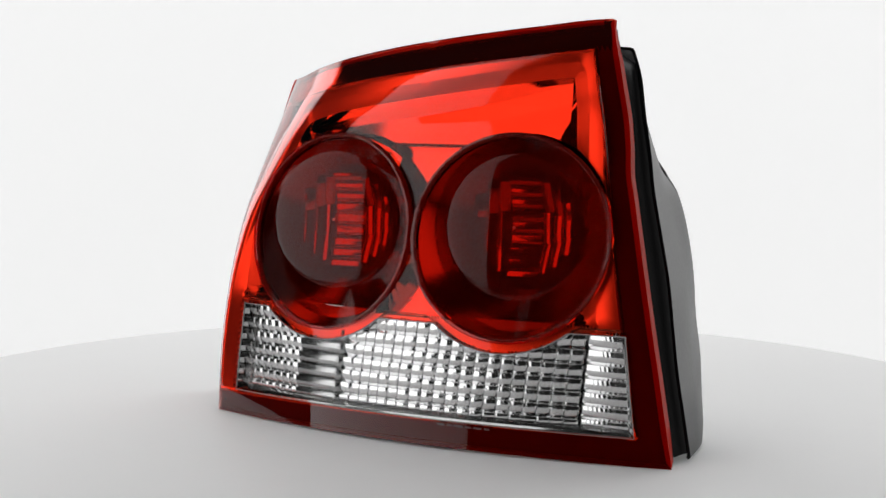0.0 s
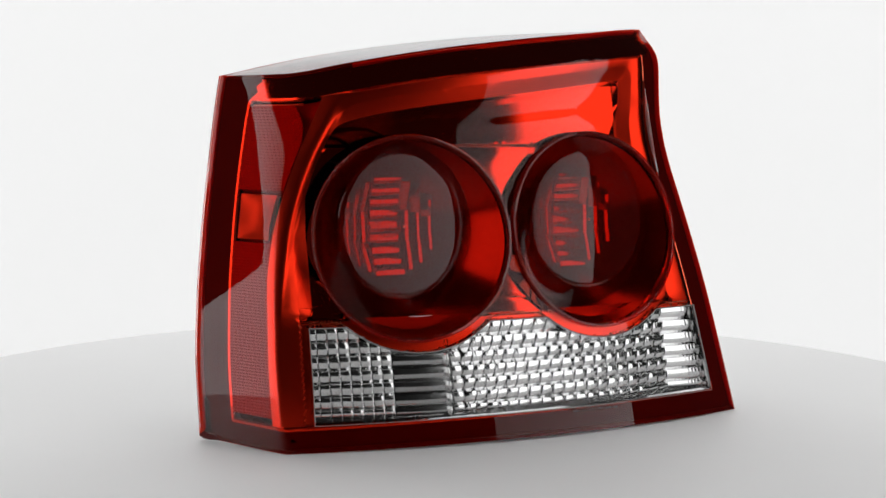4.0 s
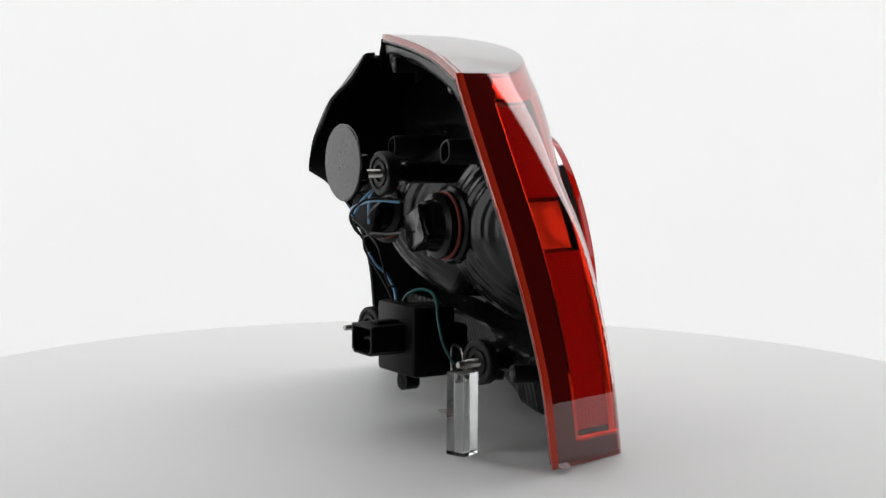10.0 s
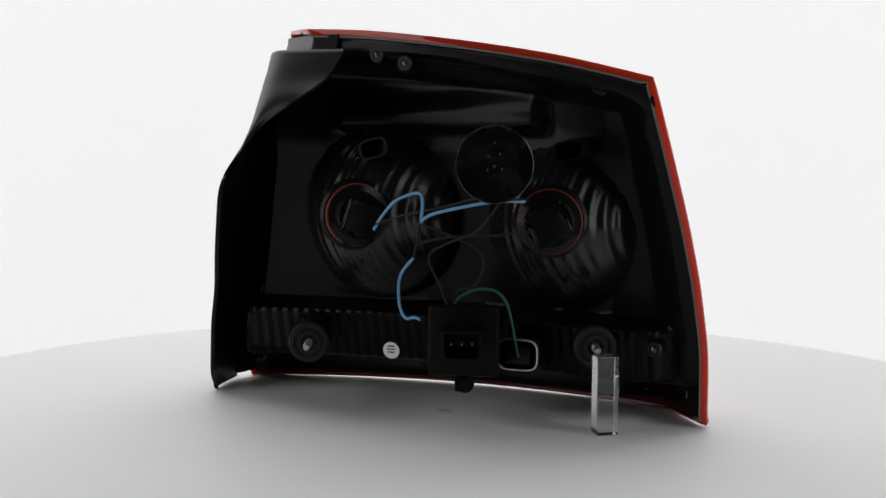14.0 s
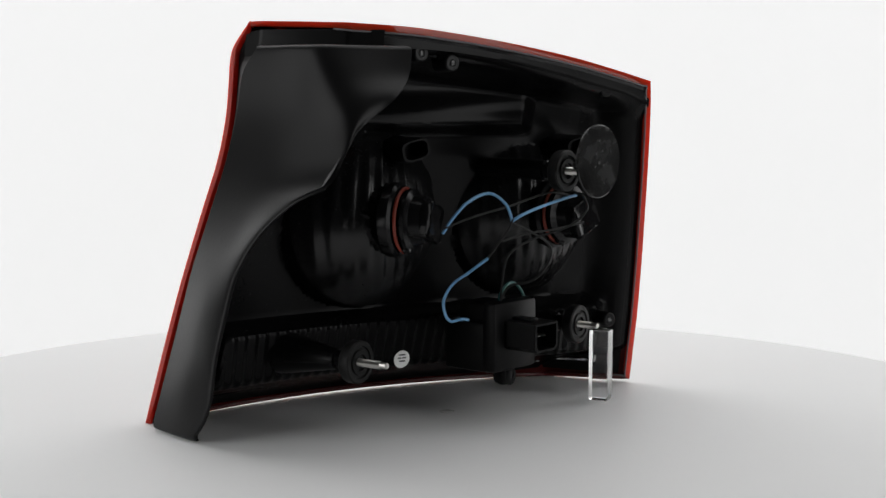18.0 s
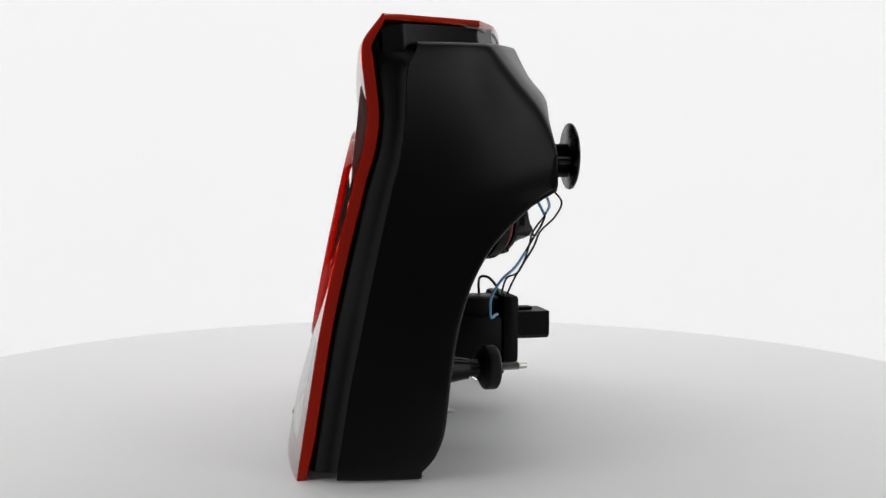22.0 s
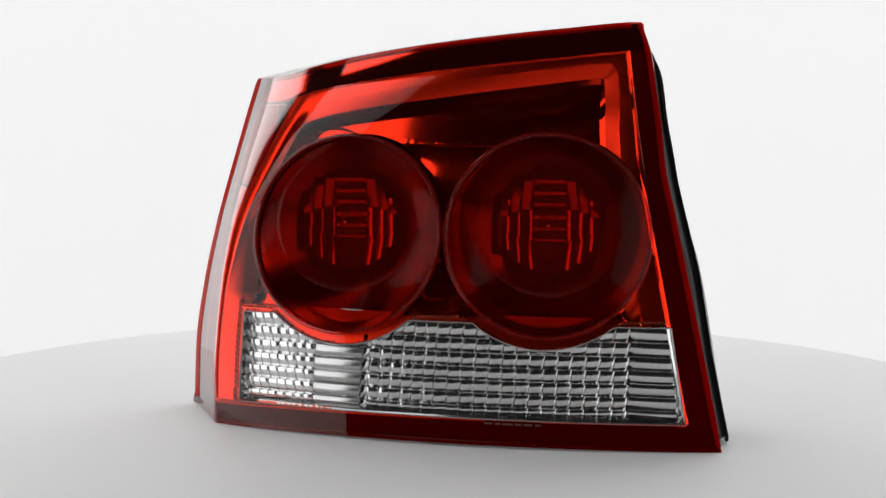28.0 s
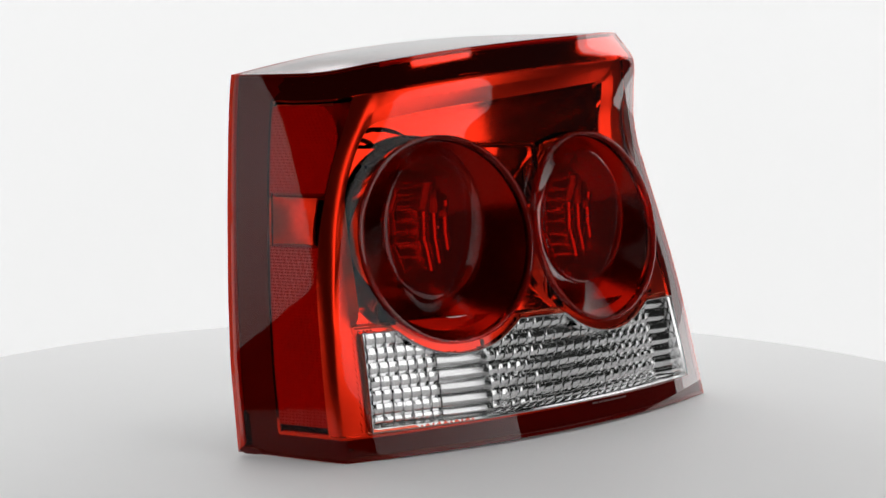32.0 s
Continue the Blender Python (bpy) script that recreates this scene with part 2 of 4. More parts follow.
# ---------------------------------------------------------------- the tail lamp's lens
SB_U = smooth_curve([0, .05, .10, .15, .20, .25, .27], [-.2115, -.2122, -.2084, -.2013, -.1919, -.1815, -.1768])
SB_V = smooth_curve([0, .05, .10, .15, .20, .25, .27], [-.0185, -.0120, -.0022, .0097, .0237, .0375, .0424])
KC_U = smooth_curve([0, .05, .10, .15, .20, .25, .27], [-.1670, -.1690, -.1676, -.1625, -.1520, -.1370, -.1300])
KC_V = smooth_curve([0, .05, .10, .15, .20, .25, .27], [-.0866, -.0796, -.0708, -.0600, -.0450, -.0310, -.0250])
RE_U = smooth_curve([0, .05, .10, .15, .18, .20, .22, .24, .26, .286, .3107], [.2262, .2150, .2034, .1913, .1839, .1789, .1760, .1732, .1702, .1663, .1570])
RE_V = smooth_curve([0, .05, .10, .15, .18, .20, .22, .24, .26, .286, .3107], [-.0858, -.0794, -.0726, -.0631, -.0565, -.0522, -.0468, -.0448, -.0470, -.0500, -.0360])
SAG = smooth_curve([0, .13, .26, .48, .70, .76, .84, .91, .96, 1], [.030, .028, .022, .019, .0170, .0195, .0240, .0215, .0185, .0195])
TRIM = smooth_curve([0, .3, .55, .75, 1], [.0015, .004, .012, .03, .062])
ZTOP = smooth_curve([-.21, -.1765, -.14, -.10, -.06, -.02, .02, .06, .10, .157, .24], [.2690, .2693, .2705, .2785, .2860, .2922, .2973, .3018, .3058, .3107, .3107])
BACK_V = smooth_curve([-.1765, -.10, 0.0, .06, .1104], [.0424, .040, .040, .038, .029])
BACK_Z = smooth_curve([-.1765, -.14, -.10, -.06, -.02, .02, .06, .1104], [.2693, .2780, .2865, .2930, .2985, .3030, .3065, .3085])


TABLE_TOP = -.003


def section(w):
    zs, zr = w * .27, w * .3107
    return (Vector((SB_U(zs), SB_V(zs), 0)), Vector((KC_U(zs), KC_V(zs), 0)), Vector((RE_U(zr), RE_V(zr), 0)))


def lens_point(s, w, deep=0.0):
    """The lens's outer face: s runs from the side's back edge (-1) round the corner (0) to the far edge (1), w from the bottom to the top."""
    sb, kc, re = section(w)
    trim, sag = TRIM(w), SAG(w)

    def plain(q):
        if q < 0:
            return kc + (sb - kc) * -q
        p = kc + (re - kc) * q
        return Vector((p.x, p.y - sag * 4 * q * (1 - q), 0))
    a, b = min(trim / (kc - sb).length, 0.9), trim / (re - kc).length
    if -a < s < b:
        t = (s + a) / (a + b)
        p = plain(-a) * (1 - t) ** 2 + kc * 2 * t * (1 - t) + plain(b) * t * t
    else:
        p = plain(s)
    lift = .0022 * 4 * s * (1 - s) if s > 0 else 0.0
    foot = TABLE_TOP * min(1, 1 + s)
    return Vector((p.x, p.y, w * ZTOP(p.x) + (1 - w) ** 3 * (lift + foot)))


def lens_normal(s, w):
    e = 0.004
    du = lens_point(min(s + e, 1), w) - lens_point(max(s - e, -1), w)
    dw = lens_point(s, min(w + e, 1)) - lens_point(s, max(w - e, 0))
    return du.cross(dw).normalized()


def front_sw(u, z):
    """s and w of the front face at the plan place u and the height z."""
    w = min(max(z / ZTOP(u), 0), 1)
    sb, kc, re = section(w)
    return (u - kc.x) / (re.x - kc.x), w


# the two round lamps: centre of the rim on the lens (u, z), plan turn of the rim, and the upright disc's centre
ROUNDS = (((-.0627, .1492), -6.0, (-.0663, -.0638, .1568)), ((.0940, .1516), 5.5, (.0933, -.0645, .1578)))
RIM_R, DISC_R, RIM_LEAN = .0775, .0545, 11.5
DISC_YAW, DISC_LEAN = 7.0, 4.0
CLEAR_POLY = ((-.1455, .0185), (.1995, .0185), (.1875, .0868), (-.1455, .0868))   # the clear band's corners (u, z)


def in_round(u, z, r):
    for (cu, cz), yaw, disc in ROUNDS:
        if ((u - cu) / .9945) ** 2 + ((z - cz) / .98) ** 2 < r * r:
            return True
    return False


def in_clear(u, z):
    t = (z - .0185) / (.0868 - .0185)
    return 0 < t < 1 and -.1455 < u < .1995 + (.1875 - .1995) * t


def flat(s, w):
    return (s * .08 if s < 0 else s * .37, w * .30)


def unflat(x, y):
    return (x / .08 if x < 0 else x / .37), y / .30


def loop_points(points, step=.0035):
    out = []
    for (a, b), (c, d) in zip(points, points[1:] + points[:1]):
        n = max(1, int(math.hypot(c - a, d - b) / step))
        out += [(a + (c - a) * k / n, b + (d - b) * k / n) for k in range(n)]
    return out


def lens_mesh(loops, s0, s1, w0, w1, step):
    """Triangles of a stretch of the lens in (s, w), with the loops (in s, w) as edges."""
    from mathutils.geometry import delaunay_2d_cdt
    pts, edges = [], []
    x0, y0 = flat(s0, w0)
    x1, y1 = flat(s1, w1)
    frame_loop = loop_points([(x0, y0), (x1, y0), (x1, y1), (x0, y1)], step)
    for lp in [frame_loop] + [[flat(*p) for p in lp] for lp in loops]:
        n0 = len(pts)
        pts += lp
        edges += [(n0 + k, n0 + (k + 1) % len(lp)) for k in range(len(lp))]
    nx, ny = int((x1 - x0) / step), int((y1 - y0) / step)
    taken = {(round(p[0] / step * 1.6), round(p[1] / step * 1.6)) for p in pts}
    for i in range(1, nx):
        for j in range(1, ny):
            p = (x0 + (x1 - x0) * (i + .5 * (j % 2)) / nx, y0 + (y1 - y0) * j / ny)
            if p[0] < x1 - 1e-4 and (round(p[0] / step * 1.6), round(p[1] / step * 1.6)) not in taken:
                pts.append(p)
    vs, _, fs, _, _, _ = delaunay_2d_cdt([Vector(p) for p in pts], edges, [], 0, 1e-6)
    sw = [unflat(v.x, v.y) for v in vs]
    cen = [unflat(sum(vs[i].x for i in f) / 3, sum(vs[i].y for i in f) / 3) for f in fs]
    return sw, fs, cen


def mesh_from(sw, fs, keep, place):
    bm = bmesh.new()
    made = {}
    for f, k in zip(fs, keep):
        if k:
            for i in f:
                if i not in made:
                    made[i] = bm.verts.new(place(*sw[i]))
            bm.faces.new([made[i] for i in f])
    return bm


def round_loop(c, r, n=96):
    return [front_sw(c[0] + r * .9945 * math.cos(2 * math.pi * k / n), c[1] + r * .98 * math.sin(2 * math.pi * k / n)) for k in range(n)]


def clear_loop():
    """The clear band's outline: a box with the two round lamps' collars cut out of its top."""
    pts, r = [], .0845
    for u, z in loop_points(list(CLEAR_POLY), .003):
        for (cu, cz), yaw, disc in ROUNDS:
            du = (u - cu) / .9945
            if abs(du) < r and z > .05:
                z = min(z, cz - .98 * math.sqrt(r * r - du * du))
        pts.append(front_sw(u, z))
    return pts


def deep(s, w, d):
    """A point d metres behind the lens, measured into the lamp."""
    p = lens_point(s, w)
    n = lens_normal(s, w)
    if n.y > 0 and s > 0:
        n = -n
    return p - n * d


S_IN0, S_IN1, W_IN0, W_IN1 = -.60, .945, .062, .932


def build_lens(lamp):
    loops = [round_loop(c, RIM_R - .0015) for c, yaw, disc in ROUNDS] + [clear_loop()]
    loops.append([unflat(*p) for p in loop_points([flat(S_IN0, W_IN0), flat(S_IN1, W_IN0), flat(S_IN1, W_IN1), flat(S_IN0, W_IN1)], .004)])
    loops.append([unflat(*p) for p in loop_points([flat(*p) for p in ((-.95, .004), (-.95, .996), (-.954, .996), (-.954, .004))], .004)])
    sw, fs, cen = lens_mesh(loops, -1, 1, 0, 1, .0045)
    kinds = []
    for s, w in cen:
        p = lens_point(s, w)
        if s > 0 and in_round(p.x, p.z, RIM_R - .0015):
            kinds.append("hole")
        elif s > 0 and in_clear(p.x, p.z) and not in_round(p.x, p.z, .0845):
            kinds.append("clear")
        elif S_IN0 < s < S_IN1 and W_IN0 < w < W_IN1:
            kinds.append("red")
        else:
            kinds.append("edge")
    lens = part("lens", mesh_from(sw, fs, [k in ("red", "edge") for k in kinds], lens_point), RED_CLEAR, lamp, "glossy see-through red lens")
    part("clear_window", mesh_from(sw, fs, [k == "clear" for k in kinds], lens_point), CLEAR, lens, "clear reversing window")
    upper = [w > W_IN1 and s > S_IN0 for s, w in cen]
    part("border", mesh_from(sw, fs, [k == "edge" and not up and c[0] > -.95 for k, up, c in zip(kinds, upper, cen)], lambda s, w: deep(s, w, .0022)), MAROON, lens, "dark maroon lens border")
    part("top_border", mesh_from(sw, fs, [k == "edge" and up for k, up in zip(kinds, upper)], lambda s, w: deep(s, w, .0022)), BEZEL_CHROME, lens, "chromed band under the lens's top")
    ring = [deep(a, b, .0005) for a, b in clear_loop()]
    ring = [p for p, q in zip(ring, ring[1:] + ring[:1]) if (p - q).length > 2e-4]
    part("window_bead", tube(ring + [ring[0]], .0006, 6), CLEAR_EDGE, lens, "thin clear bead round the window")
    inner = [unflat(*p) for p in loop_points([flat(S_IN0, W_IN0), flat(S_IN1, W_IN0), flat(S_IN1, W_IN1), flat(S_IN0, W_IN1)], .008)]
    part("frame_bead", tube([deep(a, b, .0030) for a, b in inner + inner[:1]], .0019, 6), CHROME, lens)
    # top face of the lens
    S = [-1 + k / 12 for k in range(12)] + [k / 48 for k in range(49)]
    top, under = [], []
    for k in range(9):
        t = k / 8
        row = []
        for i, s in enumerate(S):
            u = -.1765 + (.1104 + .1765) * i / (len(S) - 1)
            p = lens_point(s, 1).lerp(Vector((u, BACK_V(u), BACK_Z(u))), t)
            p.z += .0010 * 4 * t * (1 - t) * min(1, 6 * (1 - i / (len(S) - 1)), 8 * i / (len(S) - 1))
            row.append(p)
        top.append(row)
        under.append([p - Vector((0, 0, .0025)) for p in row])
    part("lens_top", sheet(top), RED_TOP, lens)
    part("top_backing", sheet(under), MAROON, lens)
    # thick moulded edge all round
    path = [lens_point(k / 60, 0) for k in range(61)] + [lens_point(1, k / 60) for k in range(1, 61)]
    path += [lens_point(1, 1).lerp(Vector((.1104, BACK_V(.1104), BACK_Z(.1104))), k / 8) for k in range(1, 9)]
    path += [Vector((u, BACK_V(u), BACK_Z(u))) for u in (.1104 - (.1104 + .1765) * k / 40 for k in range(1, 41))]
    path += [lens_point(-1, 1 - k / 40) for k in range(1, 41)] + [lens_point(-1 + k / 12, 0) for k in range(1, 12)]
    centre, rows, seal, front_count = Vector((0, -.02, .15)), [], [], 121
    for i, p in enumerate(path):
        d = (path[(i + 1) % len(path)] - path[i - 1]).normalized()
        inn = centre - p
        inn.y = 0
        inn = (inn - d * inn.dot(d)).normalized()
        back = Vector((0, 1, 0))
        back = (back - d * back.dot(d)).normalized()
        on_back = p.y > -.03 and p.x < .12
        lip = .0052 if on_back or i > 120 else .003 + .0012 * min(1, max(0, (i - 60) / 5))
        b0, b1 = (-.0040, .0006) if on_back else (.0004, (.0055 + .0022 * min(1, max(0, (i - 60) / 5))) * min(1, max(.35, (122 - i) / 8)))
        rows.append([p + inn * a + back * b for a, b in ((.0002, b0), (.0002, b1), (lip * .5, b1 + .0006), (lip, b1), (lip, b0))])
        if on_back:
            seal.append(p + inn * (lip + .0008) + back * .0002)
    rows.append(rows[0])
    # one red edge whose lit and unlit stretches are put into the colour
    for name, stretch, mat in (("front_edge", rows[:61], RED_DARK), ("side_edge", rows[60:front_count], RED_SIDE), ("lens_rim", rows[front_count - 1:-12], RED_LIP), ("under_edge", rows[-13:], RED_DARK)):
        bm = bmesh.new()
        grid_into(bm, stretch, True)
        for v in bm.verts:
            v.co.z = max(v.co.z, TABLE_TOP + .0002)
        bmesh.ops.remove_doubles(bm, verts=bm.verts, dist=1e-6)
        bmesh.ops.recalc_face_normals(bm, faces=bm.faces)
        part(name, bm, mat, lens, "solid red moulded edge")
    part("seal_line", tube(seal, .0008, 6), SEAL, lens, "grey sealing line inside the lens edge")
    # added bright red tube for the light shining through the top front edge
    part("lit_top_line", tube([deep(k / 40, 1, .0004) - Vector((0, 0, .0020)) for k in range(40)], .0011, 6), RED_LIP, lens)
    # small raised lettering strips under the clear band, too fine to read
    for k, (du, n) in enumerate(((0, .006), (.008, .004), (.0135, .0075), (.0225, .005), (.029, .0065), (.0375, .004))):
        u = .055 + du
        s, w = front_sw(u, .0152)
        q, nn = lens_point(s, w), lens_normal(s, w)
        if nn.y > 0:
            nn = -nn
        b = block(0, n, -.0003, .0002, 0, .0013)
        part("lettering", moved(b, Matrix.Translation(q + nn * .0001)), FAINT, lens)
    return lens


def disc_frame(k):
    return Matrix.Translation(ROUNDS[k][2]) @ pose(0, 0, 0, 0, 0, DISC_YAW) @ pose(0, 0, 0, 90 - DISC_LEAN, 0, 0)      # local z points to the front


def rim_frame(k):
    (cu, cz), yaw, disc = ROUNDS[k]
    p = lens_point(*front_sw(cu, cz))
    return Matrix.Translation(p) @ pose(0, 0, 0, 0, 0, yaw) @ pose(0, 0, 0, 90 - RIM_LEAN, 0, 0)


def build_round(lamp, k):
    seg = 96
    fr, fd = rim_frame(k), disc_frame(k)
    ang = [2 * math.pi * i / seg for i in range(seg)]

    def circle(m, r, h):
        return [m @ Vector((r * math.cos(a), r * math.sin(a), h)) for a in ang]
    cup = new("round_lamp")
    cup.parent = lamp
    # raised rim bead
    bead = [(RIM_R + .0006, -.003), (RIM_R + .0004, .0016), (RIM_R - .0004, .0026), (RIM_R - .0014, .0028), (RIM_R - .0022, .0020), (RIM_R - .0026, .0004), (RIM_R - .0030, -.002)]
    part("rim", sheet([circle(fr, r, h) for r, h in bead], 0, True), RED_RIM, cup, "raised dark red rim")
    # cone from the rim to the disc, then the gently domed disc
    a, b = circle(fr, RIM_R - .0030, -.002), circle(fd, DISC_R, -.001)
    rows = []
    for i in range(9):
        t = i / 8
        rows.append([p.lerp(q, t) for p, q in zip(a, b)])
    part("funnel", sheet(rows, 0, True), RED_FUNNEL, cup)
    dome = [(DISC_R, -.001), (DISC_R - .0004, -.0002), (DISC_R - .001, 0.0)] + [(r, .0026 * (1 - (r / DISC_R) ** 2)) for r in (.050, .045, .038, .030, .022, .014, .006, .0)]
    bm = sheet([circle(fd, r, h) for r, h in dome], 0, True)
    part("disc", bm, RED_DEEP, cup, "flat deep red disc")
    part("gate_mark", moved(turned([(0, .002), (.0011, .002), (.0011, .0030), (0, .0030)], 12), fd), RED_EDGE, cup)
    # chromed bowl behind with stepped rings
    bowl = []
    for i in range(26):
        t = i / 25
        r = .0745 * (1 - t) + .0185 * t
        d = -.006 - .036 * (1 - (r / .0745) ** 2)
        bowl.append(circle(fr.lerp(fd, t), r, d))
    back = part("reflector_bowl", sheet(bowl, 0, True), BOWL_CHROME, cup, "chromed reflector bowl")
    # on a hollow dish: level bars in the middle, upright flutes either side
    def dished(bm, name, x, y, k):
        r = max(math.hypot(x, y), 1e-6)
        slope = .6 * math.degrees(math.atan(1.15 * r / .04))
        z = -.030 + .0115 * r * r / .04 ** 2
        part(name, moved(bm, fd @ Matrix.Translation((x, y, z)) @ pose(0, 0, 0, slope * y / r - 2 * math.sin(2.3 * k), -slope * x / r + 3 * math.sin(1.9 * k), 0)), FLUTE_CHROME, back)
    for j in range(-4, 5):
        y = j * .0084
        dished(pillow(min(.0122, math.sqrt(.0375 ** 2 - y * y)), .0041, .0004, 5, 2.6), "bar_facet", 0.0, y, j)
    for i in (-4, -3, -2, 2, 3, 4):
        x = i * .0083
        tall = math.sqrt(.0385 ** 2 - x * x) / 3
        for j in (-1, 0, 1):
            dished(pillow(.0041, tall, .0010, 5, .25), "flute_facet", x, 2 * tall * j, i + 3 * j)
    bulb = turned([(.0, -.012), (.004, -.0115), (.0075, -.015), (.009, -.021), (.008, -.028), (.006, -.034), (.006, -.05), (0, -.05)], 20)
    part("bulb", moved(bulb, fd), CLEAR, cup, "clear glass bulb")
    return cup


def pillow(hx, hy, rise, n=3, across=.35):
    """A convex pillow facet in the x-y plane, bulging along z."""
    bm = bmesh.new()
    rows = []
    for j in range(n + 1):
        y = -1 + 2 * j / n
        rows.append([(hx * x, hy * y, rise * (1 - x * x) + rise * across * (1 - y * y)) for x in (-1, -.5, 0, .5, 1)])
    grid_into(bm, rows)
    return bm


def brow_path(n=150):
    """The brow's line in (u, z): up the corner side of the first round lamp, along under the lens's top, down the far side."""
    pts = [(-.1500, .100), (-.1495, .160), (-.1430, .203), (-.1280, .233), (-.104, .2455), (-.061, .2550), (.007, .2645), (.07, .2725), (.127, .2790), (.1400, .2755), (.1430, .255), (.1435, .225), (.149, .175), (.158, .130), (.163, .100)]
    return [(p.x, p.z) for p in spline_row([Vector((u, 0, z)) for u, z in pts], n)]


def brow_offset(path, d):
    """The brow's line moved d metres towards the inside."""
    out = []
    for i, (u, z) in enumerate(path):
        a, b = path[max(i - 1, 0)], path[min(i + 1, len(path) - 1)]
        du, dz = b[0] - a[0], b[1] - a[1]
        n = math.hypot(du, dz)
        out.append((u + dz / n * d, z - du / n * d))
    return out


def spline_row(pts, n):
    out, m = [], len(pts) - 1
    for k in range(n + 1):
        x = k / n * m
        i = min(int(x), m - 1)
        t = x - i
        p0, p1, p2, p3 = pts[max(i - 1, 0)], pts[i], pts[i + 1], pts[min(i + 2, m)]
        out.append(0.5 * (2 * p1 + (p2 - p0) * t + (2 * p0 - 5 * p1 + 4 * p2 - p3) * t * t + (3 * p1 - p0 - 3 * p2 + p3) * t ** 3))
    return out


def build_bezel(lamp):
    """The chromed inner bezel behind the red lens, with the brow step, and the side's reflex panels."""
    wide, chamfer = .0150, .0110
    path = brow_path(200)
    loops = [round_loop(c, RIM_R - .0005) for c, yaw, disc in ROUNDS]
    loops += [[front_sw(u, z) for u, z in brow_offset(path, d)] for d in (0, chamfer, wide)]
    step = [(-.14 + .274 * k / 90, .2150) for k in range(91)] + [(.134 - .274 * k / 90, .2175) for k in range(91)]
    loops.append([front_sw(u, z) for u, z in step])
    line = np.array(brow_path(1500))
    ahead = np.gradient(line, axis=0)

    def inside(u, z):
        """Metres from the brow's line, positive inside it."""
        d = np.hypot(line[:, 0] - u, line[:, 1] - z)
        i = int(np.argmin(d))
        return float(math.copysign(d[i], (u - line[i, 0]) * ahead[i, 1] - (z - line[i, 1]) * ahead[i, 0]))

    def plan(s, w):
        """The place (u, z) that front_sw() turns into s and w."""
        sb, kc, re = section(w)
        u = kc.x + (re.x - kc.x) * s
        return u, w * ZTOP(u)

    def outer(p, d):
        return p.y + .0032 + .0030 * min(1, max(0, 1 + d / .020)) ** 2

    def inner(p):
        level = -.049 + .20 * (p.z - .15) - .0015 * (1 - ((p.x - .02) / .2) ** 2) - .115 * (p.x - .02)
        level = max(level, p.y + .009)
        # below the ledge a web fills the space between the round lamps
        web = p.y + min(.020, max(.0108, .0130 - .09 * (p.x - .02)))
        k = min(1, max(0, (p.z - .2150) / .0025))
        return min(level, web) * (1 - k) + level * k

    def rolled(p, d):
        """The brow's roll from the outer frame back to the inner panel."""
        a = outer(p, min(d, 0)) + .44 * min(max(d, 0), chamfer)
        x = min(1, max(0, (d - chamfer) / (wide - chamfer)))
        return a + (inner(p) - a) * x
    seam = [(-.10, W_IN0 + .002), (-.10, W_IN1 - .002), (-.104, W_IN1 - .002), (-.104, W_IN0 + .002)]
    seam = [unflat(*p) for p in loop_points([flat(*p) for p in seam], .003)]
    sw, fs, cen = lens_mesh(loops + [clear_loop(), seam], S_IN0, S_IN1, W_IN0, W_IN1, .0024)
    zones = []
    for s, w in cen:
        p = lens_point(s, w)
        low = p.z < .0875 and (in_clear(p.x, p.z) or (-.1455 < p.x < .2 and p.z < .0186)) and not in_round(p.x, p.z, .0845)
        if s < -.10 or low or (s > 0 and in_round(p.x, p.z, RIM_R - .0005)):
            zones.append("none")
        else:
            d = inside(*plan(s, w))
            zones.append("outer" if d < 0 or p.z < .0895 else "panel" if d > wide else "wall" if d > chamfer else "brow")

    def place_outer(s, w):
        p = lens_point(s, w)
        return Vector((p.x, outer(p, inside(*plan(s, w))), p.z))

    def place_panel(s, w):
        p = lens_point(s, w)
        return Vector((p.x, inner(p), p.z))

    def place_brow(s, w):
        p = lens_point(s, w)
        return Vector((p.x, rolled(p, inside(*plan(s, w))), p.z))
    bezel = part("bezel", mesh_from(sw, fs, [z == "outer" for z in zones], place_outer), FRAME_CHROME, lamp, "chromed inner bezel")
    part("panel", mesh_from(sw, fs, [z == "panel" for z in zones], place_panel), BEZEL_CHROME, bezel)
    part("brow", mesh_from(sw, fs, [z == "brow" for z in zones], place_brow), FRAME_CHROME, bezel)
    part("brow_wall", mesh_from(sw, fs, [z == "wall" for z in zones], place_brow), BEZEL_CHROME, bezel)
    for k in range(2):
        fr = rim_frame(k)
        ang = [2 * math.pi * i / 72 for i in range(72)]
        rows = [[fr @ Vector((r * math.cos(a), r * math.sin(a), h)) for a in ang] for r, h in ((RIM_R + .0010, -.0025), (RIM_R + .0009, -.010), (RIM_R + .0005, -.034))]
        part("surround", sheet(rows, 0, True), BEZEL_CHROME, bezel)
    ledge = [Vector((u, -.0475 - .07 * (u - .02), .2165)) for u in (-.020 + .068 * i / 12 for i in range(13))]
    part("ledge", tube(ledge, .0014, 8), CHROME, bezel)
    # shelf over the clear band
    rows = []
    for i in range(61):
        u = -.150 + .338 * i / 60
        z = .0895
        for (cu, cz), yaw, disc in ROUNDS:
            du = (u - cu) / .9945
            if abs(du) < .0855:
                z = min(z, cz - .98 * math.sqrt(.0855 ** 2 - du * du))
        p = lens_point(*front_sw(u, z))
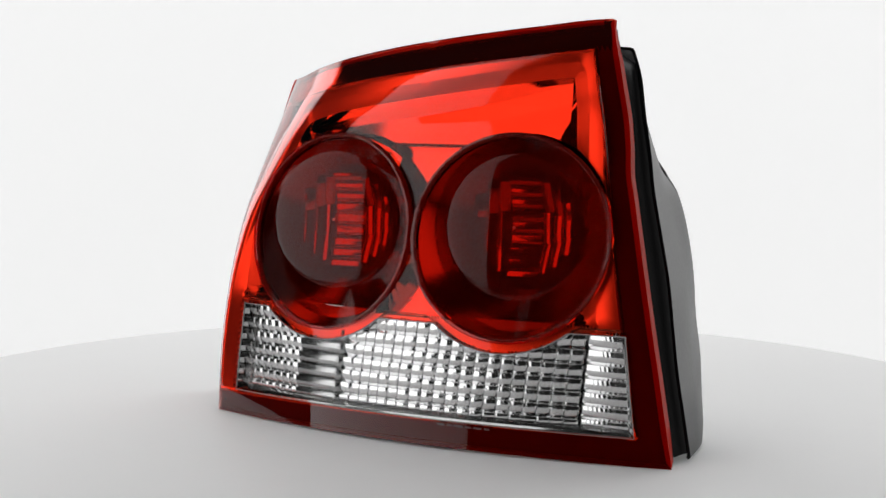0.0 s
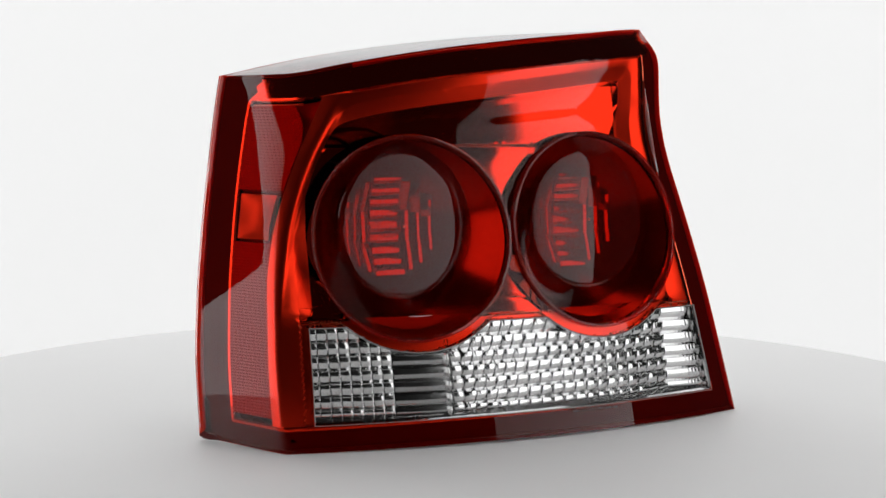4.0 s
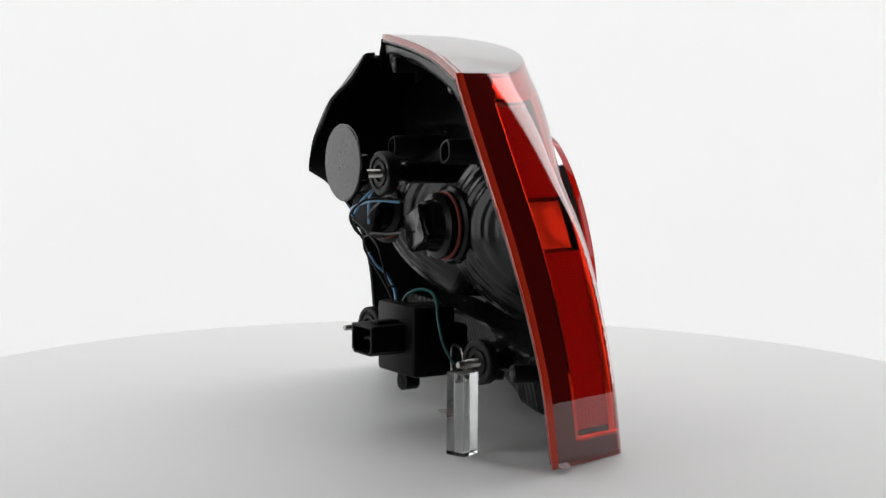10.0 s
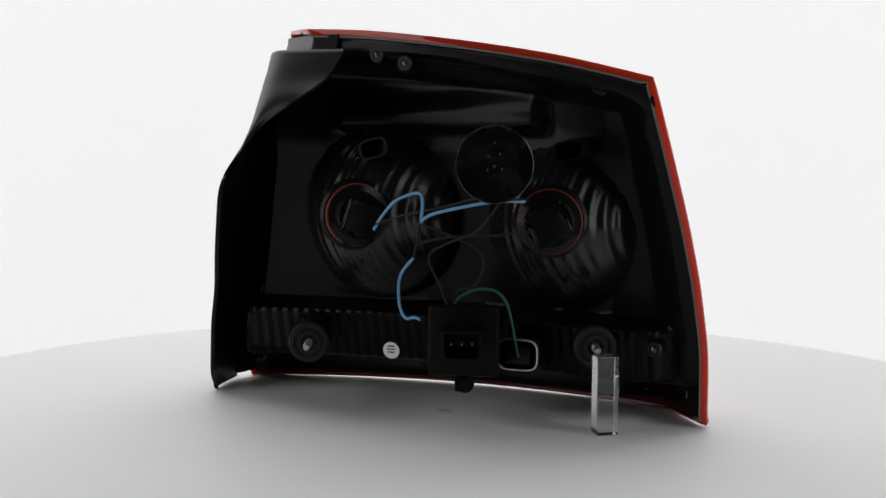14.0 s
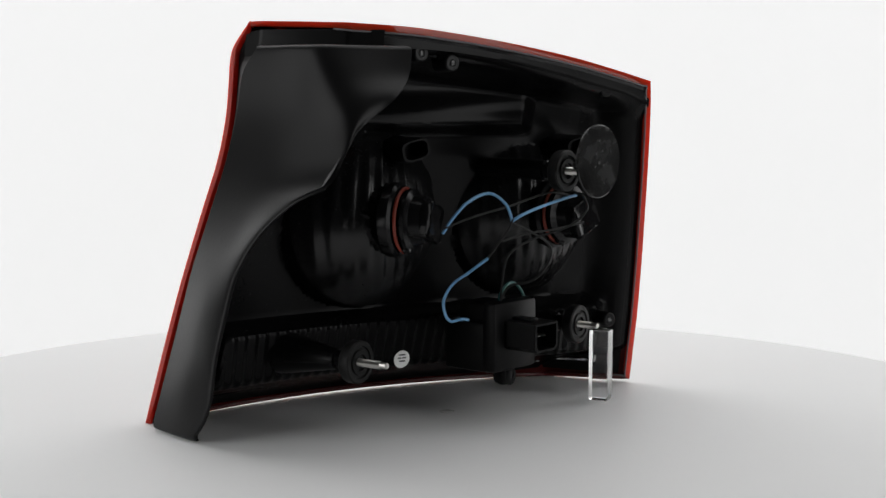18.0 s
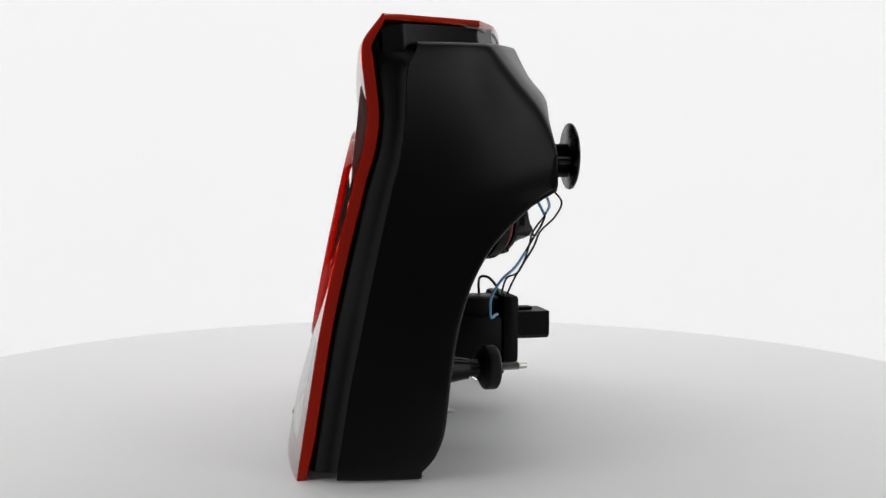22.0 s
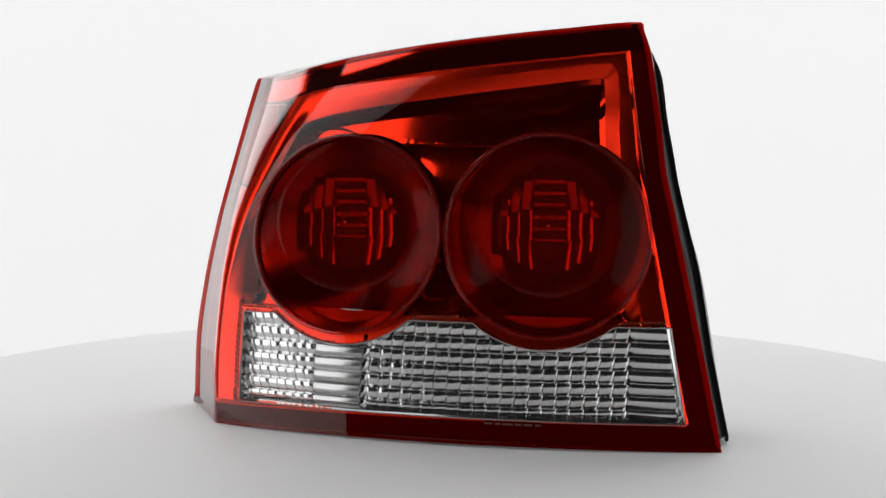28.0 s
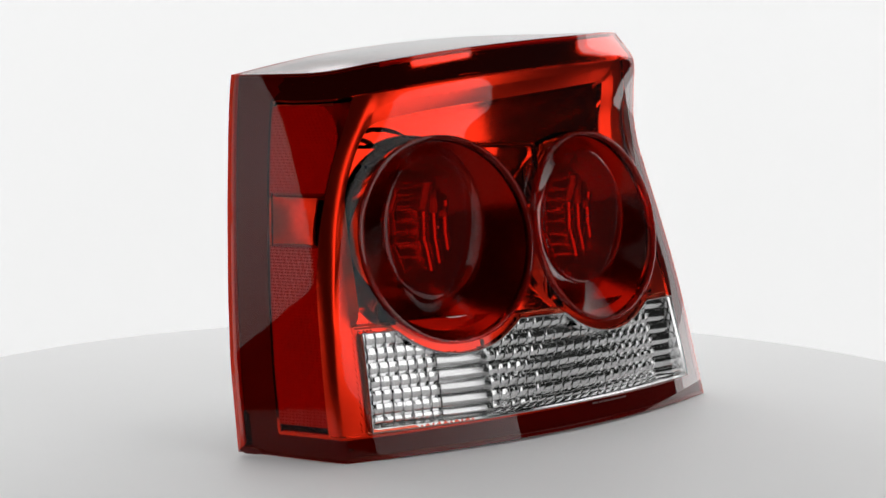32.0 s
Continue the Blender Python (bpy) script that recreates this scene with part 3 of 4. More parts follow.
        rows.append([p + Vector((0, d, h)) for d, h in ((.002, .0015), (.003, 0), (.016, -.001), (.032, 0))])
    part("shelf", sheet(rows), BEZEL_CHROME, bezel)
    # side marker: reflex panels and the boxed lamp between them
    def side_plate(name, w0, w1, s0, s1, d, mat, label="", arc=False):
        rows = []
        for j in range(15):
            w = w0 + (w1 - w0) * j / 14
            cut = 0.0
            if arc:
                t = j / 14
                cut = .16 * max(0, (t - .45) / .55) ** 2.2
            rows.append([deep(s0 + (s1 - cut - s0) * i / 10, w, d) for i in range(11)])
        part(name, sheet(rows, -.002), mat, bezel, label)
    side_plate("reflex_panel", .685, .915, -.585, -.125, .0040, REFLEX, "red reflex panel", True)
    side_plate("reflex_panel", .085, .545, -.585, -.115, .0040, REFLEX, "red reflex panel")
    # the marker's hollow chromed reflector; an added black plate darkens the gap beside it
    rows = []
    for j in range(13):
        b = j / 12
        rows.append([deep(-.57 + .40 * i / 16, .553 + .124 * b, .0055 + .0045 * math.sin(math.pi * i / 16) * math.sin(math.pi * b) ** .6) for i in range(17)])
    part("marker_window", sheet(rows, -.001), MARKER, bezel, "hollow side marker reflector")
    side_plate("marker_gap_plate", .553, .677, -.168, -.105, .0105, BLACK, "black plate darkening the gap beside the side marker")
    side_plate("side_back", .12, .93, -.60, -.03, .012, RED_BACK)
    for w in (.548, .682):
        rows = [[deep(-.56 + .46 * i / 10, w, d) for i in range(11)] for d in (.003, .006, .010)]
        part("marker_ledge", sheet(rows), RED_EDGE, bezel)
    part("side_rib", tube([deep(-.112, .085 + .46 * j / 16, .0032) for j in range(17)], .0009, 6), CHROME_DULL, bezel)
    part("side_rib", tube([deep(-.57 + .34 * j / 10, .918, .0034) for j in range(11)], .0010, 6), CHROME_DULL, bezel)
    rows = [[deep(s, .70 + .22 * j / 12, d) for j in range(13)] for s, d in ((-.575, .002), (-.57, .006), (-.56, .011))]
    part("side_rib", sheet(rows), CHROME_DULL, bezel)


def build_clear_optics(lamp):
    """Chromed reflector behind the clear band: rows of pillow facets."""
    base = []
    for j in range(14):
        z = .0125 + .078 * j / 13
        row = []
        for i in range(65):
            u = -.152 + .356 * i / 64
            p = lens_point(*front_sw(min(u, .2), z))
            row.append(Vector((u, p.y + .019 - .006 * abs(2 * (z - .0125) / .078 - 1) ** 2, z)))
        base.append(row)
    refl = part("reverse_reflector", sheet(base), DARK_CHROME, lamp, "chromed reversing reflector")
    # returns that box the band in, top, bottom and ends
    for z0, z1, name in ((.0180, .0150, "lower_return"),):
        rows = [[lens_point(*front_sw(-.1460 + .3455 * i / 50, z0)) + Vector((0, d, dz)) for i in range(51)] for d, dz in ((.0012, .0004), (.004, 0), (.017, -.003))]
        part(name, sheet(rows), CHROME, refl)
    for u0, u1 in ((-.1455, -.1455), (.1990, .1870)):
        rows = [[lens_point(*front_sw(u0 + (u1 - u0) * j / 8, .0185 + .068 * j / 8)) + Vector((0, d, 0)) for j in range(9)] for d in (.0012, .006, .018)]
        part("end_return", sheet(rows), CHROME, refl)
    # columns: flutes, one wide bulb column, flutes, a wide last column; rows: seven louvres
    cols, u = [], -.1450
    for wide, count in ((.0077, 8), (.0450, 1), (.0087, 6), (.0102, 14), (.0420, 1)):
        for k in range(count):
            cols.append((u, wide))
            u += wide
    zs = (.0180, .0250, .0345, .0439, .0534, .0633, .0737, .0860)
    rng = random.Random(4)
    for u, wide in cols:
        for j in range(7):
            z, tall = (zs[j] + zs[j + 1]) / 2, (zs[j + 1] - zs[j]) / 2
            uc = u + wide / 2
            if in_round(uc, zs[j] + .003, .0845) or uc - wide / 2 > .1985 - (z - .0185) * .17:
                continue
            half = min(wide / 2, (.2000 - (z - .0185) * .175 - u) / 2)
            uc = u + half
            p = lens_point(*front_sw(uc, z))
            e = lens_point(*front_sw(min(uc + .004, .2), z)) - lens_point(*front_sw(uc - .004, z))
            yaw = math.degrees(math.atan2(e.y, e.x))
            bulb, last = wide == .0450, wide == .0420
            rise = .0012 if bulb else .0012 if last else half * .10
            lean = rng.uniform(-1.5, 1.5) - (5, 5, 6, 5, 6, 5, 5)[j]
            yaw += 0 if bulb else -10 if last else 4 + rng.uniform(-3, 3)
            bm = facet(half, tall, rise, tall * (.30 if bulb else .19), 0.0 if bulb or last else (.22 if u > -.03 else -.12) + rng.uniform(-.04, .04))
            part("facet", moved(bm, Matrix.Translation((uc, p.y + .0105, z)) @ pose(0, 0, 0, 0, 0, yaw) @ pose(0, 0, 0, 90 - lean, 0, 0)), DARK_CHROME if bulb else CHROME_FACET, refl)


def facet(hx, hy, rx, ry, skew):
    """One reflector facet: a slanted rounded louvre with a thin rib at its end, and small ledges above and below it."""
    bm = bmesh.new()
    rows = []
    for y in (-1, -.6, -.2, .2, .6, 1):
        row = []
        for x in (-1, -.5, 0, .4, .72, .77, .83, .89, .95, 1):
            rib = .13 * hx * math.sin(math.pi * (x - .72) / .28) if x > .72 else 0.0
            row.append((hx * x + skew * hy * y, hy * y, rx * (1 - x * x) + rib + ry * (1 - y * y)))
        rows.append(row)
    rows.insert(0, [(x, y - .0002, z - .0070) for x, y, z in rows[0]])
    rows.append([(x, y + .0002, z - .0070) for x, y, z in rows[-1]])
    grid_into(bm, rows)
    return bm


# ---------------------------------------------------------------- the housing and its back
HF_U = smooth_curve([.003, .03, .06, .09, .12, .15, .19, .21, .24, .27, .288], [.2300, .2238, .2170, .2112, .2055, .1976, .1868, .1826, .1765, .1720, .1640])
HF_V = smooth_curve([.003, .03, .06, .09, .12, .15, .19, .21, .24, .27, .288], [-.0582, -.0546, -.0505, -.0450, -.0395, -.0338, -.0258, -.0210, -.0178, -.0170, -.0105])
HB_U = smooth_curve([.003, .03, .06, .09, .12, .15, .18, .19, .21, .24, .27, .288], [.2205, .2148, .2118, .2062, .2012, .1910, .1715, .1575, .1449, .1340, .1290, .1258])
HB_V = smooth_curve([.003, .012, .03, .06, .09, .12, .15, .18, .19, .21, .24, .27, .288], [-.0040, .0038, .0102, .0135, .0175, .0248, .0392, .0674, .0825, .0820, .0740, .0560, .0441])
HI_U = smooth_curve([.19, .195, .21, .23, .25, .27, .288], [.1560, .1522, .1410, .1261, .0984, .0754, .0672])
HI_V = smooth_curve([.19, .195, .21, .23, .25, .27, .288], [.0832, .0836, .0839, .0811, .0787, .0646, .0552])


def hood_row(z, inset=0.0, lift=0.0):
    f, b = Vector((HF_U(z), HF_V(z), z)), Vector((HB_U(z), HB_V(z), z))
    soft = sum((Vector((HB_U(z + d), HB_V(z + d), z)) for d in (-.045, -.03, -.015, 0, .015, .03, .045)), Vector()) / 7
    mid = f.lerp(soft, .55) + Vector((.0018, .001, 0))
    if z > .19:
        i = Vector((HI_U(z), HI_V(z), z))
    else:
        i = b + Vector((-.004, .0006, 0))
    row = spline_row([f, mid, b, i], 24)
    if inset or lift:
        c = Vector((.09, -.03, z))
        row = [p + (c - p).normalized() * inset + Vector((0, 0, lift)) for p in row]
    return row


def build_housing(lamp):
    housing = new("housing")
    housing.parent = lamp
    zs = [.003 + .285 * k / 60 for k in range(61)]
    rows = [hood_row(.003, .0015, -.0045), hood_row(.003, 0, -.0030)] + [hood_row(z) for z in zs] + [hood_row(.288, .0014, .0022), hood_row(.288, .004, .0032), hood_row(.288, .011, .0036)]
    part("hood", sheet(rows, .0024), BLACK, housing, "matt black side hood with a hooked back edge")
    # stepped flange between lens and hood
    rows = []
    for k in range(61):
        z = .003 + .300 * k / 60
        zh = min(z, .286)
        e = Vector((RE_U(z), RE_V(z), z))
        top = min(1, max(0, (z - .280) / .012))
        h = Vector((HF_U(zh) - .0170 * top, HF_V(zh) - .010 * top, z))
        rows.append([e + Vector((-.0042, .0035, 0)), e + Vector((-.0042, .010, 0)), e.lerp(h, .45) + Vector((-.0035, .001, 0)), e.lerp(h, .75) + Vector((-.0040, 0, 0)), h + Vector((-.0035, -.0015, 0)), h + Vector((-.0020, .0005, 0))])
    part("flange", sheet(rows, .002), BLACK_DEEP, housing)
    # smooth wall under the lens's top, rounded into the flange
    rows = []
    for k in range(41):
        t = k / 40
        bend = Vector((.1565, -.0220, 0))
        p = Vector((.1625, -.0365, 0)).lerp(bend, t / .2) if t < .2 else bend.lerp(Vector((.1090, .0275, 0)), (t - .2) / .8)
        out = Vector((.0015 * math.sin(math.pi * t), .001 * math.sin(math.pi * t), 0))
        top = .3005 + .0030 * min(1, t * 5)
        rows.append([Vector((p.x - .0030, p.y, top)) + out, Vector((p.x - .0025, p.y, .298)) + out, Vector((p.x - .0012, p.y + .001, .292)) + out, Vector((p.x - .0010, p.y + .001, .280)) + out])
    for k in range(1, 13):
        d = Vector((-.026, .0095, 0)) * (k / 12)
        rows.append([p + d for p in rows[40]])
    part("neck", sheet(rows, .002), BLACK, housing)
    # back wall with the two bowls and the ribbed trough, as seen from behind
    na, nb = 190, 130
    rows = []
    for j in range(nb + 1):
        b = j / nb
        row = []
        for i in range(na + 1):
            a = i / na
            z0 = .006 + b * .262
            ul, ur = SB_U(z0) + .0035, RE_U(z0 * 1.13) - .006
            u = ul + (ur - ul) * a
            zt = BACK_Z(u) - .004
            z = .005 + b * (zt - .005)
            ul, ur = SB_U(min(z, .27)) + .0035, RE_U(z) - .006
            ur -= (ur - .104) * min(1, max(0, (z - .262) / .02))
            u = ul + (ur - ul) * a
            row.append(back_point(u, z, a, b))
        rows.append(row)
    part("back_wall", sheet(rows), BLACK_WALL, housing, "black ribbed housing back with two bowls")
    # bevelled flange under the lens's top edge
    rows = []
    for k in range(41):
        u = .098 - .270 * k / 40
        p = Vector((u, BACK_V(u), BACK_Z(u)))
        rows.append([p + Vector((0, dv, dz)) for dv, dz in ((-.0010, -.0064), (-.0022, -.0074), (-.0090, -.0185), (-.0110, -.0195))])
    part("top_flange", sheet(rows, .0012), BLACK_BOWL, housing)
    # the two ribbed bowls, proud of the wall
    for bu, bv, bz in BOWLS:
        rows = []
        for i in range(25):
            rho = .30 + .66 * i / 24
            row = []
            for k in range(96):
                a = 2 * math.pi * k / 96
                du, dz = .069 * rho * math.cos(a), .075 * rho * math.sin(a)
                row.append(Vector((bu + du, bv + .0009 - .055 * rho ** 2.3 + .0011 * math.sin(2 * math.pi * (du + 5 * dz * dz) / .0105) * min(1, (1 - rho) * 6), bz + dz)))
            rows.append(row)
        part("bowl", sheet(rows, 0, True), BLACK_BOWL, housing, "shiny black ribbed lamp bowl")
    return housing


BOWLS = ((-.0935, .0215, .159), (.0680, .0330, .160))


def back_point(u, z, a, b):
    zr = min(max(z, 0), .3107)
    front = lens_point(*front_sw(max(min(u, RE_U(zr) - .001), -.13), z)).y
    left, right = SB_V(min(z, .27)) - .003, RE_V(zr) + .012
    top, bottom = BACK_V(min(max(u, -.1765), .11)) - .002, front + .010
    floor = front + .049
    dl, dr, dt, db = (a * .38), (1 - a) * .38, (1 - b) * .28, b * .28

    def ease(d, reach):
        t = min(1, max(0, d / reach))
        return t * t * (3 - 2 * t)
    v = floor
    v = left + (v - left) * ease(dl - .010, .030)
    v = v + (right - v) * (1 - ease(dr, .016))
    v = v + (top - v) * (1 - ease(dt - .012, .02))
    v = v + (bottom - v) * (1 - ease(db, .03))
    # raised upper panel
    if -.09 < u < .11:
        v += .012 * ease(z - .222, .012) * ease(.260 - .16 * (u - .11) * .25 - z, .024) * ease(u + .09, .02) * ease(.11 - u, .02)
    for bu, bv, bz in BOWLS:
        rho = math.hypot(u - bu, (z - bz) * .92) / .069
        if rho < 1:
            h = bv - .055 * rho ** 2.3 + .0008 * math.sin(2 * math.pi * (u - bu + .25 * (z - bz) ** 2 / .05) / .0105) * min(1, (1 - rho) * 5)
            if rho < .36:
                h = bv
            v = max(v, h) if h > v else v
    if .022 < z < .082:
        tro = ease(z - .022, .008) * ease(.082 - z, .012)
        v += tro * ease(dl - .02, .02) * (.022 + .0009 * math.sin(2 * math.pi * u / .0095))
    zk = min(z, .27)
    t = (u - SB_U(zk)) / (KC_U(zk) - SB_U(zk))
    if t < 1.3:
        v = max(v, SB_V(zk) + (KC_V(zk) - SB_V(zk)) * t + .008 * min(1, max(t, 0) * 3))
    return Vector((u, min(v, .045), z))


def at_back(u, v, z, tilt=0, yaw=0):
    """A pose at a place on the back: local z points to the back."""
    return Matrix.Translation((u, v, z)) @ pose(0, 0, 0, 0, 0, yaw) @ pose(0, 0, 0, -90 + tilt, 0, 0)


def threaded(r, length, pitch=.00125):
    prof, h = [(0, 0)], 0.0
    while h < length - .006:
        prof += [(r, h), (r * .84, h + pitch * .5)]
        h += pitch
    prof += [(r * .80, h), (r * .80, length - .0008), (r * .70, length), (0, length)]
    return turned(prof, 14)


def build_back_parts(lamp, housing):
    # studs with their ringed washers on stand-offs
    for (u, v, z), yaw, post, length, foot in (((.1050, .0400, .0542), 22, .075, .028, .0175), ((-.1280, .0100, .0611), 22, .045, .020, .0150), ((-.0669, .0690, .1965), 16, .085, .029, .0090)):
        m = at_back(u, v, z, 0, yaw)
        so = part("stand_off", moved(turned([(0, -post), (foot, -post), (.0082, -.022), (.0080, -.019), (.0066, -.0185), (.0066, -.010), (0, -.010)], 28), m), BLACK_GLOSS, housing)
        part("washer", moved(turned([(.0, -.0105), (.0088, -.0105), (.0100, -.0100), (.0160, -.0060), (.0165, -.005), (.0165, .002), (.0155, .003), (.0125, .003), (.012, .0015), (.010, .0015), (.0095, .003), (.0065, .003), (.006, .001), (0, .001)], 36), m), RUBBER, so)
        part("stud", moved(threaded(.0031, length), m), STEEL, so, "zinc-plated threaded stud")
    # knob with its round steel plate
    m = at_back(-.0712, .0860, .2015, 0, 16)
    knob = new("mounting_knob")
    knob.parent = housing
    bm = bmesh.new()
    ring = []
    for k in range(60):
        a = 2 * math.pi * k / 60
        ring.append((.0115 + .0035 * math.cos(5 * a)) )
    rows = [[(ring[k] * f * math.cos(2 * math.pi * k / 60), ring[k] * f * math.sin(2 * math.pi * k / 60), h) for k in range(60)] for f, h in ((.3, 0), (.92, 0), (1, .001), (1, .0125), (.3, .0135))]
    grid_into(bm, rows, True)
    bmesh.ops.holes_fill(bm, edges=[e for e in bm.edges if e.is_boundary], sides=0)
    bmesh.ops.recalc_face_normals(bm, faces=bm.faces)
    part("knob_grip", moved(bm, m), BLACK, knob)
    plate = part("plate", moved(turned([(0, .0), (.0275, 0), (.0285, .0006), (.0285, .0018), (.0278, .0024), (0, .0024)], 64), at_back(-.0745, .0990, .2049, 0, 16)), STEEL_DULL, knob, "round dull steel plate")
    for du, dz, r in ((-.004, .008, .0012), (.004, .006, .0014), (0, -.001, .0016), (.005, -.004, .0011), (-.006, -.003, .0012), (.0, .016, .0011)):
        part("stamp", moved(turned([(0, 0), (r, 0), (r * .7, .0002), (0, .0002)], 10), at_back(-.0745, .0990, .2049, 0, 16) @ Matrix.Translation((du, -dz, .0023))), STEEL_DARK, plate)
    # bulb sockets
    for k, (bu, bv, bz) in enumerate(BOWLS):
        yaw = (14, 38)[k]
        m = at_back(bu, bv - .001, bz, 0, yaw)
        sock = new("bulb_socket")
        sock.parent = housing
        part("collar", moved(turned([(0, -.004), (.0285, -.004), (.029, -.002), (.029, .004), (.0265, .006), (.0225, .006), (.022, .003), (0, .003)], 40), m), BLACK_GLOSS, sock)
        rows = [[((.0242 + .0014 * math.cos(b)) * math.cos(a), (.0242 + .0014 * math.cos(b)) * math.sin(a), .0085 + .0014 * math.sin(b)) for a in (2 * math.pi * i / 40 for i in range(40))] for b in (2 * math.pi * j / 10 for j in range(11))]
        part("seal_ring", moved(sheet(rows, 0, True), m), ORANGE, sock, "orange silicone sealing ring")
        part("barrel", moved(turned([(0, 0), (.0205, 0), (.0205, .012), (.0246, .0125), (.0246, .0155), (.0195, .0175), (.018, .026), (0, .026)], 32), m), BLACK_GLOSS, sock)
        bm = block(-.0145, .0145, -.0135, .0155, .014, .034, .0028)
        bmesh.ops.subdivide_edges(bm, edges=bm.edges[:], cuts=2, use_grid_fill=True)
        rng = random.Random(k)
        for v in bm.verts:
            if v.co.z > .031:
                v.co += Vector((rng.uniform(-.001, .001), rng.uniform(-.001, .001), rng.uniform(-.0022, .0012)))
        part("cap", moved(bm, m @ pose(0, 0, 0, 0, 0, 24 - 40 * k)), BLACK_GLOSS, sock, "lumpy black sealed socket cap")
        part("locking_tab", moved(block(.016, .026, -.004, .004, .010, .016, .001), m @ pose(0, 0, 0, 0, 0, 70)), BLACK_GLOSS, sock)
    # hollow ears above the bowls
    for u, v, z in ((.0505, .010, .2130), (-.1105, .008, .2140)):
        m = at_back(u, v, z)
        ear = [(math.copysign(abs(math.cos(t)) ** .6, math.cos(t)), math.copysign(abs(math.sin(t)) ** .6, math.sin(t))) for t in (2 * math.pi * i / 28 for i in range(28))]
        rows = [[(x * .0135 * f, y * .0085 * f, h) for x, y in ear] for f, h in ((1.15, -.035), (1, .0), (1, .022), (.93, .0245), (.78, .0245), (.74, .020), (.70, .006), (.05, .006))]
        part("ear", moved(sheet(rows, 0, True), m @ pose(0, 0, 0, 0, 0, 14)), BLACK_DEEP, housing)
    for bu, bv, bz, r in ((-.087, .000, .105, .009), (.064, .010, .108, .009)):
        part("ejector_pad", moved(turned([(0, -.012), (r, -.012), (r, .0), (r * .85, .001), (r * .8, .0), (0, .0)], 24), at_back(bu, bv - .012, bz, -28)), BLACK_GLOSS, housing)
    # screw bosses under the top edge and low by the side
    for u, v, z in ((.0214, .0441, .2800), (.047, .040, .2870), (-.172, .004, .0600), (-.135, .040, .262)):
        b = part("screw_boss", moved(turned([(0, -.02), (.0065, -.02), (.0065, -.001), (.0055, 0), (.003, 0), (.003, -.003), (0, -.003)], 20), at_back(u, v - .004, z)), BLACK, housing)
        part("screw", moved(turned([(0, -.003), (.0024, -.003), (.0024, -.0006), (.0016, 0), (0, 0)], 12), at_back(u, v - .0035, z)), STEEL_DARK, b)
    # round paper label
    part("label", moved(turned([(0, 0), (.0072, 0), (.0072, .0004), (0, .0004)], 32), at_back(.0461, .0060, .0458, -8)), LABEL, housing, "small round white paper label")
    for du, dz, w, h in ((-.003, .003, .006, .0012), (-.0035, .0005, .0035, .0011), (.001, .0005, .0028, .0011), (-.0028, -.002, .0055, .0011)):
        part("print_bar", moved(block(du, du + w, -.0002, .0003, dz, dz + h), Matrix.Translation((.0461, .0068, .0458))), STEEL_DARK, housing)
    # reversing bulb opening
    m = at_back(-.0643, .006, .0500)
    op = [(math.copysign(abs(math.cos(t)) ** .45, math.cos(t)), math.copysign(abs(math.sin(t)) ** .6, math.sin(t))) for t in (2 * math.pi * i / 36 for i in range(36))]
    rows = [[(x * .0165 * f, y * .0125 * f, h) for x, y in op] for f, h in ((1.12, -.03), (1.12, .002), (1.05, .003), (.98, .002), (.96, -.012), (.05, -.014))]
    rb = part("reversing_socket", moved(sheet(rows, 0, True), m), BLACK_GLOSS, housing)
    rows = [[((.0165 + .0008 * math.cos(b)) * x, (.0122 + .0008 * math.cos(b)) * y, .003 + .0008 * math.sin(b)) for x, y in op] for b in (2 * math.pi * j / 6 for j in range(7))]
    part("bright_edge", moved(sheet(rows, 0, True), m), STEEL, rb, "thin bright metal edge")
    part("socket_plug", moved(block(-.011, .011, -.008, .008, -.014, .004, .002), m), BLACK, rb)
    # wiring block with its plug
    conn = new("connector")
    conn.parent = housing
    turn = Matrix.Translation((-.0285, .036, 0)) @ pose(0, 0, 0, 0, 0, 18) @ Matrix.Translation((.0285, -.036, 0))
    part("body", moved(block(-.053, -.004, -.002, .044, .036, .076, .003), turn), BLACK_DEEP, conn)
    part("shroud", moved(block(-.047, -.012, .006, .042, .070, .0905, .004), turn), BLACK_DEEP, conn)
    part("mounting_plate", moved(block(-.057, -.001, .038, .052, .037, .093, .0035), turn), BLACK_DEEP, conn)
    part("mounting_tab", moved(block(-.034, -.022, .038, .046, .024, .040, .002), turn), BLACK_DEEP, conn)
    part("mounting_foot", moved(turned([(0, -.006), (.0075, -.006), (.0075, .006), (.004, .006), (.004, .003), (0, .003)], 20), turn @ at_back(-.030, .040, .031)), BLACK_DEEP, conn)
    bm = bmesh.new()
    out = [(-.0155, -.0115), (.0155, -.0115), (.0155, .0085), (.012, .0115), (-.012, .0115), (-.0155, .0085)]
    rows = [[(x * f, y * f, h) for x, y in out] for f, h in ((1, 0), (1, .0335), (.97, .0345), (.84, .0345), (.82, .015), (.05, .015))]
    grid_into(bm, rows, True)
    bmesh.ops.recalc_face_normals(bm, faces=bm.faces)
    plug = part("plug", moved(bm, turn @ at_back(-.0285, .0475, .0665)), BLACK_DEEP, conn, smooth=False)
    part("latch", moved(block(-.0335, -.0235, .052, .070, .078, .0805, .0006), turn), BLACK_DEEP, plug)
    for du in (-.008, 0, .008):
        part("pin", moved(turned([(0, 0), (.0012, 0), (.0012, .010), (.0006, .012), (0, .012)], 8), turn @ at_back(-.0285 + du, .063, .0665)), STEEL, plug)
    # wires
    def wire(mat, pts, r=.0012, label=""):
        r = .0009 if mat is BLACK_WIRE else r
        part("wire", tube(pts, r), mat, housing, label)
